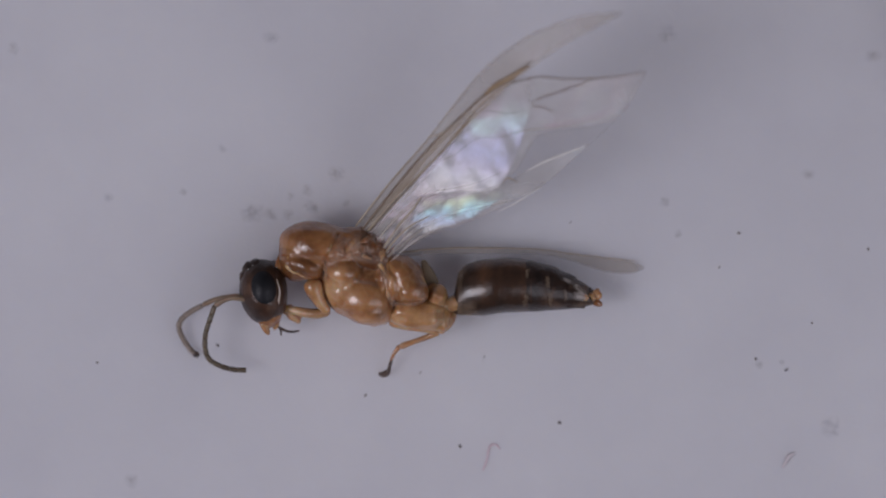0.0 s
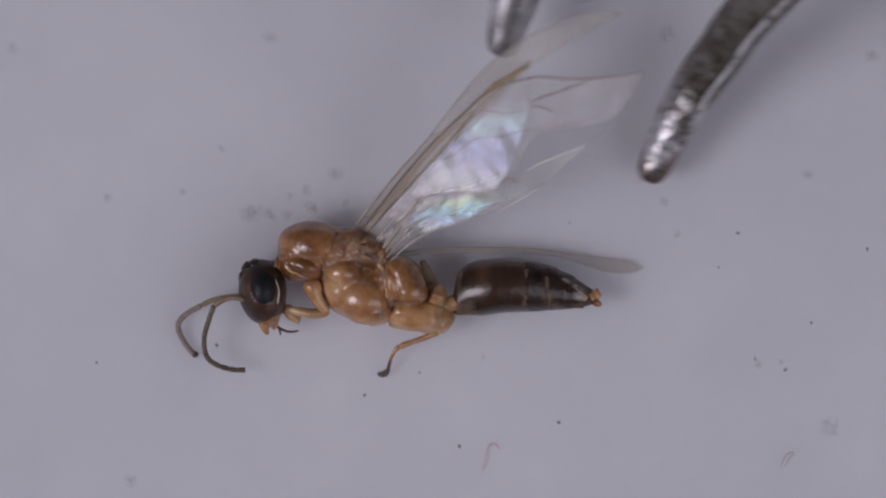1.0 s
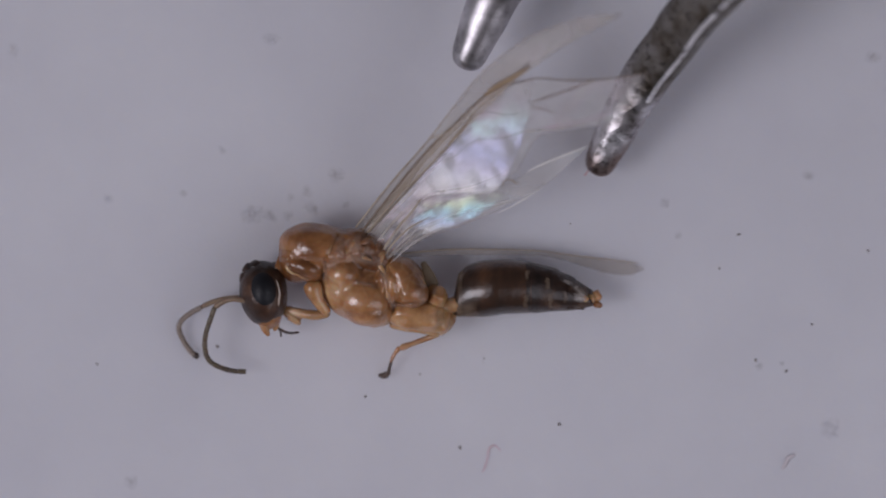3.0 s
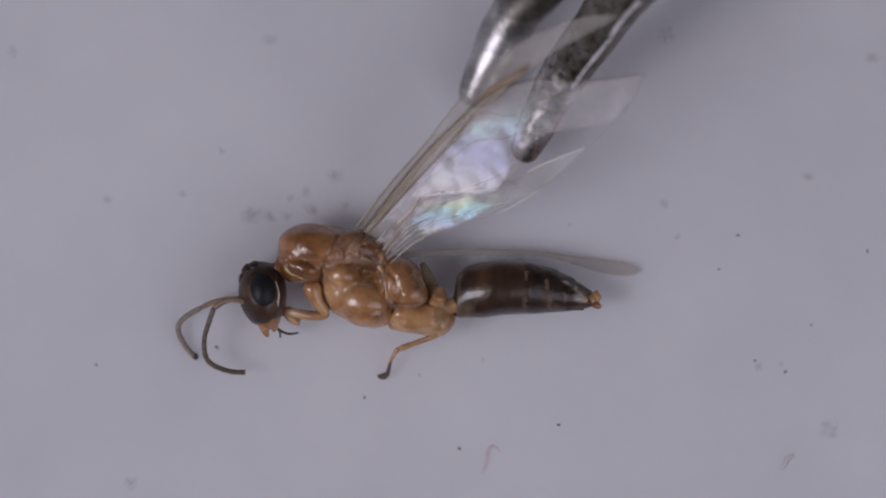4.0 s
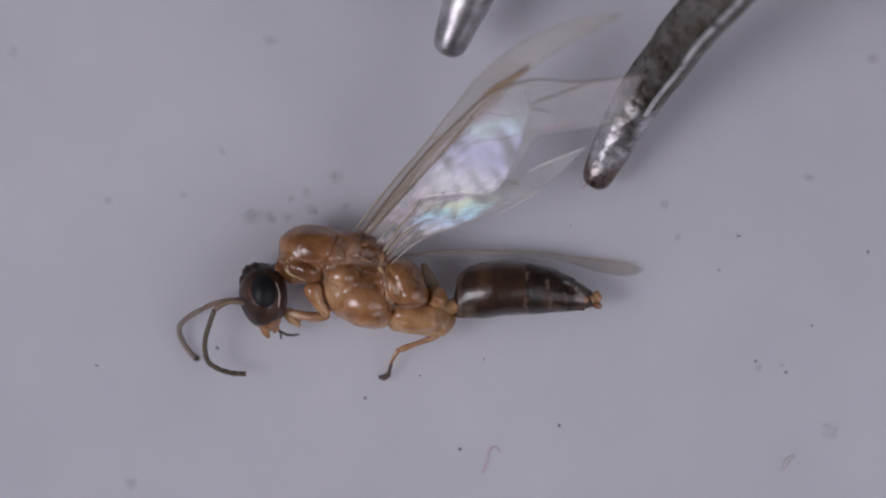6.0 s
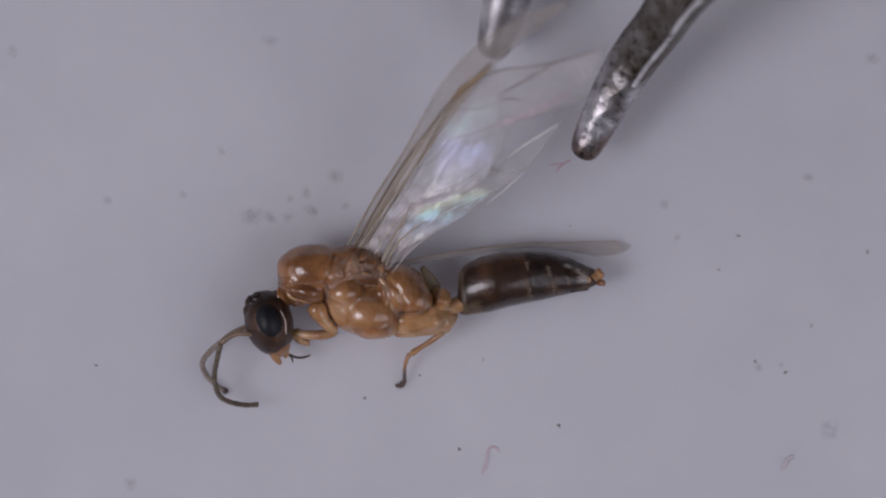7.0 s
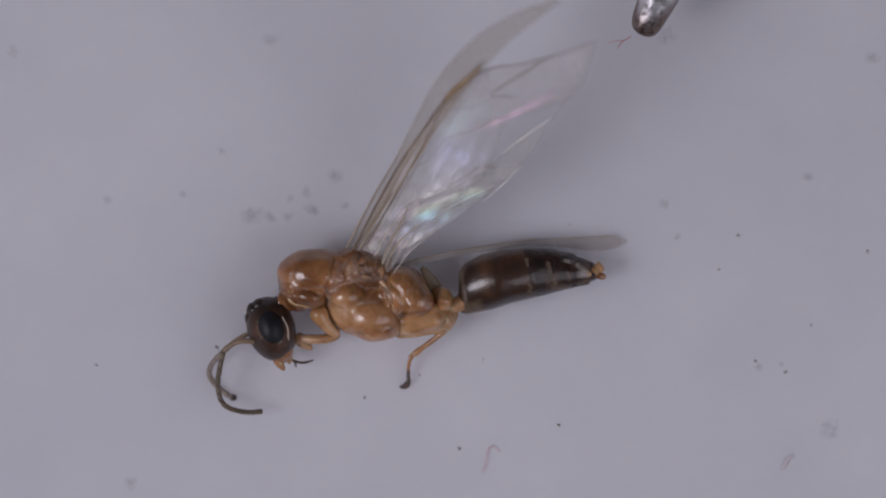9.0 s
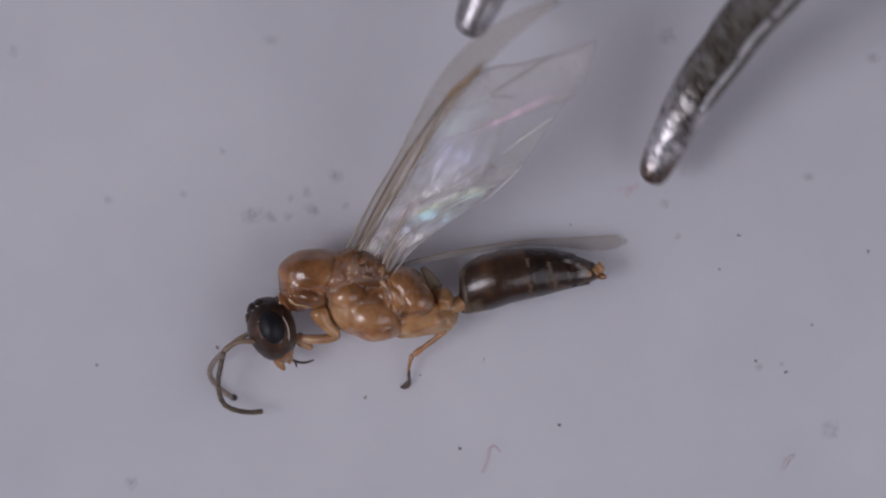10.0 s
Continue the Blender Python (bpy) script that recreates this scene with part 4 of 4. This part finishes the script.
    ob = part("hair", tube([(73, -190, 0.3), (72, -198, 0.5), (70, -207, 0.3)], [0.35, 0.45, 0.3], sides=6), DUST)
    tagged(ob, "tiny grey hair on the white plate", "hair")


build_plate()
insect, insect_wings, insect_antennae, insect_head, insect_leg, insect_far_wing = build_insect()
forceps, left_arm, tip_fibre = build_forceps()
place_dust()


# ---------------------------------------------------------------- what moves
def motions():
    # the insect is turned by the forceps and comes to rest again
    rows = []
    turns = ((0.0, 0), (5.7, 0), (6.0, 0.02), (6.3, 0.35), (6.6, 0.72), (6.8, 0.79), (7.0, 0.80), (7.2, 0.95), (7.5, 1.12), (7.75, 1.06),
                 (8.0, 1.0), (8.3, 1.01), (8.6, 1.0), (10.0, 1.0))
    for t, f in turns:
        x, y = ORIGIN.x + 6 * f, ORIGIN.y - 18 * f
        rows.append((t, pose(x * U, y * U, 0, 6 * f, 0, 10.4 * f)))
    walk(insect, rows)
    for ob, place, slide, turn in zip(insect_antennae, ANTENNA_ROOTS, (Vector((-4, -5, 0)), Vector((22, 4, 0))), (-3, 5)):
        walk(ob, [(t, pose(*((Vector(place) + slide * f) * U), -6 * f, 0, turn * f)) for t, f in turns])
    walk(insect_head, [(t, pose(0, -5 * U * f, 0)) for t, f in turns])
    hip = Vector((84, -62, 62)) * U
    walk(insect_leg, [(t, Matrix.Translation(hip + Vector((-10, 4, 0)) * U * f) @ pose(0, 0, 0, -6 * f, 0, 6 * f) @ Matrix.Translation(-hip)) for t, f in turns])
    # each sheet of the wings opens by its own amount: a slide, a turn and a tilt
    for w, slide, turn, tilt in zip(insect_wings, (-7, 0, 0, 0, 0, 0, 0), (2.4, 4.0, 4.6, 4.8, 3.2, 2.9, 3.2), (0, 0, 2.0, 0, 0, 0, -16)):
        walk(w, [(t, pose(*((Vector(WING_BASE) + Vector((slide * f, 0, 0))) * U), 0, tilt * f, turn * f)) for t, f in turns])
    walk(insect_far_wing, [(t, pose(-26 * U * f, -6 * U * f, 0, 0, 0, -0.8 * f)) for t, f in turns])

    # the forceps: seconds, the tip of one arm, then of the other, and their height over the plate
    grip = [(0.0, 1680, 170, 1370, -60, 130), (0.1, 1640, 350, 1252, 78, 90), (0.2, 1549, 432, 1236, 212, 60), (0.3, 1446, 392, 1199, 208, 45),
            (0.4, 1386, 379, 1126, 175, 40), (0.5, 1393, 381, 1119, 165, 40), (0.6, 1395, 390, 1104, 155, 40), (0.7, 1391, 394, 1069, 132, 40),
            (0.8, 1294, 359, 1005, 111, 40), (0.9, 1228, 346, 955, 115, 40), (1.0, 1150, 322, 886, 108, 40), (1.1, 1125, 330, 873, 105, 40),
            (1.2, 1121, 334, 871, 105, 40), (1.3, 1119, 342, 880, 108, 40), (1.4, 1114, 346, 915, 126, 40), (1.5, 1114, 348, 942, 152, 40),
            (1.6, 1115, 346, 998, 240, 40), (1.7, 1115, 344, 1033, 264, 40), (1.8, 1115, 340, 1066, 285, 40), (1.9, 1113, 340, 1074, 291, 40),
            (2.0, 1113, 340, 1074, 291, 40), (2.1, 1107, 338, 1066, 286, 40), (2.2, 1099, 327, 1055, 276, 40), (2.3, 1096, 324, 1020, 235, 40),
            (2.4, 1094, 323, 915, 112, 40), (2.5, 1093, 320, 846, 131, 40), (2.6, 1089, 311, 845, 123, 40), (2.7, 1085, 309, 839, 122, 40),
            (3.1, 1040, 305, 815, 130, 40), (3.5, 960, 300, 808, 160, 40), (3.8, 930, 296, 820, 182, 40), (3.9, 929, 291, 824, 184, 40),
            (4.0, 925, 281, 832, 190, 40), (4.1, 925, 273, 844, 198, 40), (4.2, 922, 273, 855, 204, 40), (4.3, 921, 272, 862, 206, 40),
            (4.5, 921, 275, 866, 210, 40), (4.8, 928, 277, 870, 212, 40), (5.0, 928, 273, 862, 200, 40), (5.1, 931, 271, 838, 178, 40),
            (5.2, 931, 271, 806, 160, 40), (5.3, 935, 276, 779, 146, 40), (5.4, 936, 285, 767, 136, 40), (5.5, 943, 290, 765, 138, 40),
            (5.6, 966, 305, 764, 134, 40), (5.7, 994, 322, 760, 128, 40), (5.9, 1040, 330, 775, 110, 40), (6.2, 1060, 310, 820, 90, 40),
            (6.5, 1045, 288, 855, 85, 50), (6.8, 1033, 281, 862, 88, 60), (6.9, 1038, 280, 862, 92, 60), (7.0, 1032, 276, 870, 105, 60),
            (7.1, 1025, 264, 892, 135, 60), (7.2, 1022, 252, 912, 152, 60), (7.3, 1013, 233, 938, 158, 60), (7.4, 1007, 224, 962, 170, 60),
            (7.5, 1023, 238, 979, 188, 60), (7.6, 1053, 260, 1004, 208, 60), (7.7, 1071, 280, 1021, 228, 60), (7.8, 1081, 281, 1030, 228, 60),
            (7.9, 1080, 272, 1028, 222, 60), (8.0, 1057, 240, 1010, 190, 65), (8.1, 1044, 221, 998, 172, 70), (8.2, 1042, 212, 985, 135, 75),
            (8.3, 1086, 222, 885, 12, 90), (8.4, 1104, 198, 850, -60, 100), (8.5, 1096, 176, 840, -75, 100), (8.6, 1120, 150, 850, -90, 100),
            (8.7, 1128, 132, 850, -110, 100), (8.8, 1136, 80, 850, -160, 100), (8.9, 1136, 70, 850, -170, 100), (9.0, 1138, 60, 850, -180, 100),
            (9.1, 1128, 61, 850, -180, 100), (9.2, 1125, 64, 850, -175, 100), (9.3, 1164, 116, 860, -120, 100), (9.4, 1172, 130, 870, -110, 90),
            (9.467, 1232, 225, 890, -20, 85), (9.5, 1252, 318, 905, 20, 80), (9.533, 1262, 352, 900, 30, 75), (9.6, 1210, 306, 869, 25, 70), (9.7, 1174, 300, 835, 40, 60), (9.8, 1137, 278, 810, 42, 60),
            (9.9, 1138, 287, 808, 48, 60), (10.0, 1152, 320, 826, 70, 60)]
    base, swing = [], []
    rest = CLOSED - HINGE
    for t, rx, ry, lx, ly, z in grip:
        tip = Vector((rx - 788, 437 - ry, z))
        lean = float(np.interp(t, (0, 1.4, 1.8, 2.15, 2.4, 3.8, 5.7, 6.8, 7.7, 8.2, 9.0), (0, 0, 2, 2, -0.5, -1, -1, -0.8, -1.5, -1.5, 0)))
        base.append((t, pose(*(tip * U), 0, 0, lean)))
        off = Matrix.Rotation(radians(-lean), 3, "Z") @ Vector((lx - rx + 4, ry - ly + 5, 0))
        x, y = off.x - HINGE.x, off.y - HINGE.y
        need = Vector((x, y, -math.sqrt(rest.length_squared - x * x - y * y)))
        # the arm rolls a little on its own length as the grip closes
        roll = float(np.interp(t, (0, 1.3, 1.5, 1.7, 2.0, 2.3, 2.5, 2.7, 3.8, 4.0, 4.3, 5.0, 5.3, 5.7, 6.8, 7.4, 8.2, 8.3, 9.4, 9.7), (0, 0, -16, -12, -6, -8, -16, -16, -27, -27, -22, -20, -20, -20, 0, -8, -8, 0, 0, -18)))
        q = Matrix.Rotation(radians(-roll), 3, need.normalized()).to_quaternion() @ rest.rotation_difference(need)
        swing.append((t, Matrix.Translation(HINGE * U) @ q.to_matrix().to_4x4()))
    walk(forceps, base)
    walk(left_arm, swing)
    # the fibre clings under the tip until it springs loose
    walk(tip_fibre, [(t, pose(*(Vector(FIBRE_ROOT) * U), 0, 0, a)) for t, a in ((0.0, 205), (5.7, 205), (6.1, 190), (6.3, 130), (6.5, 60), (6.7, 5), (6.8, 0), (10.0, 0))])


motions()
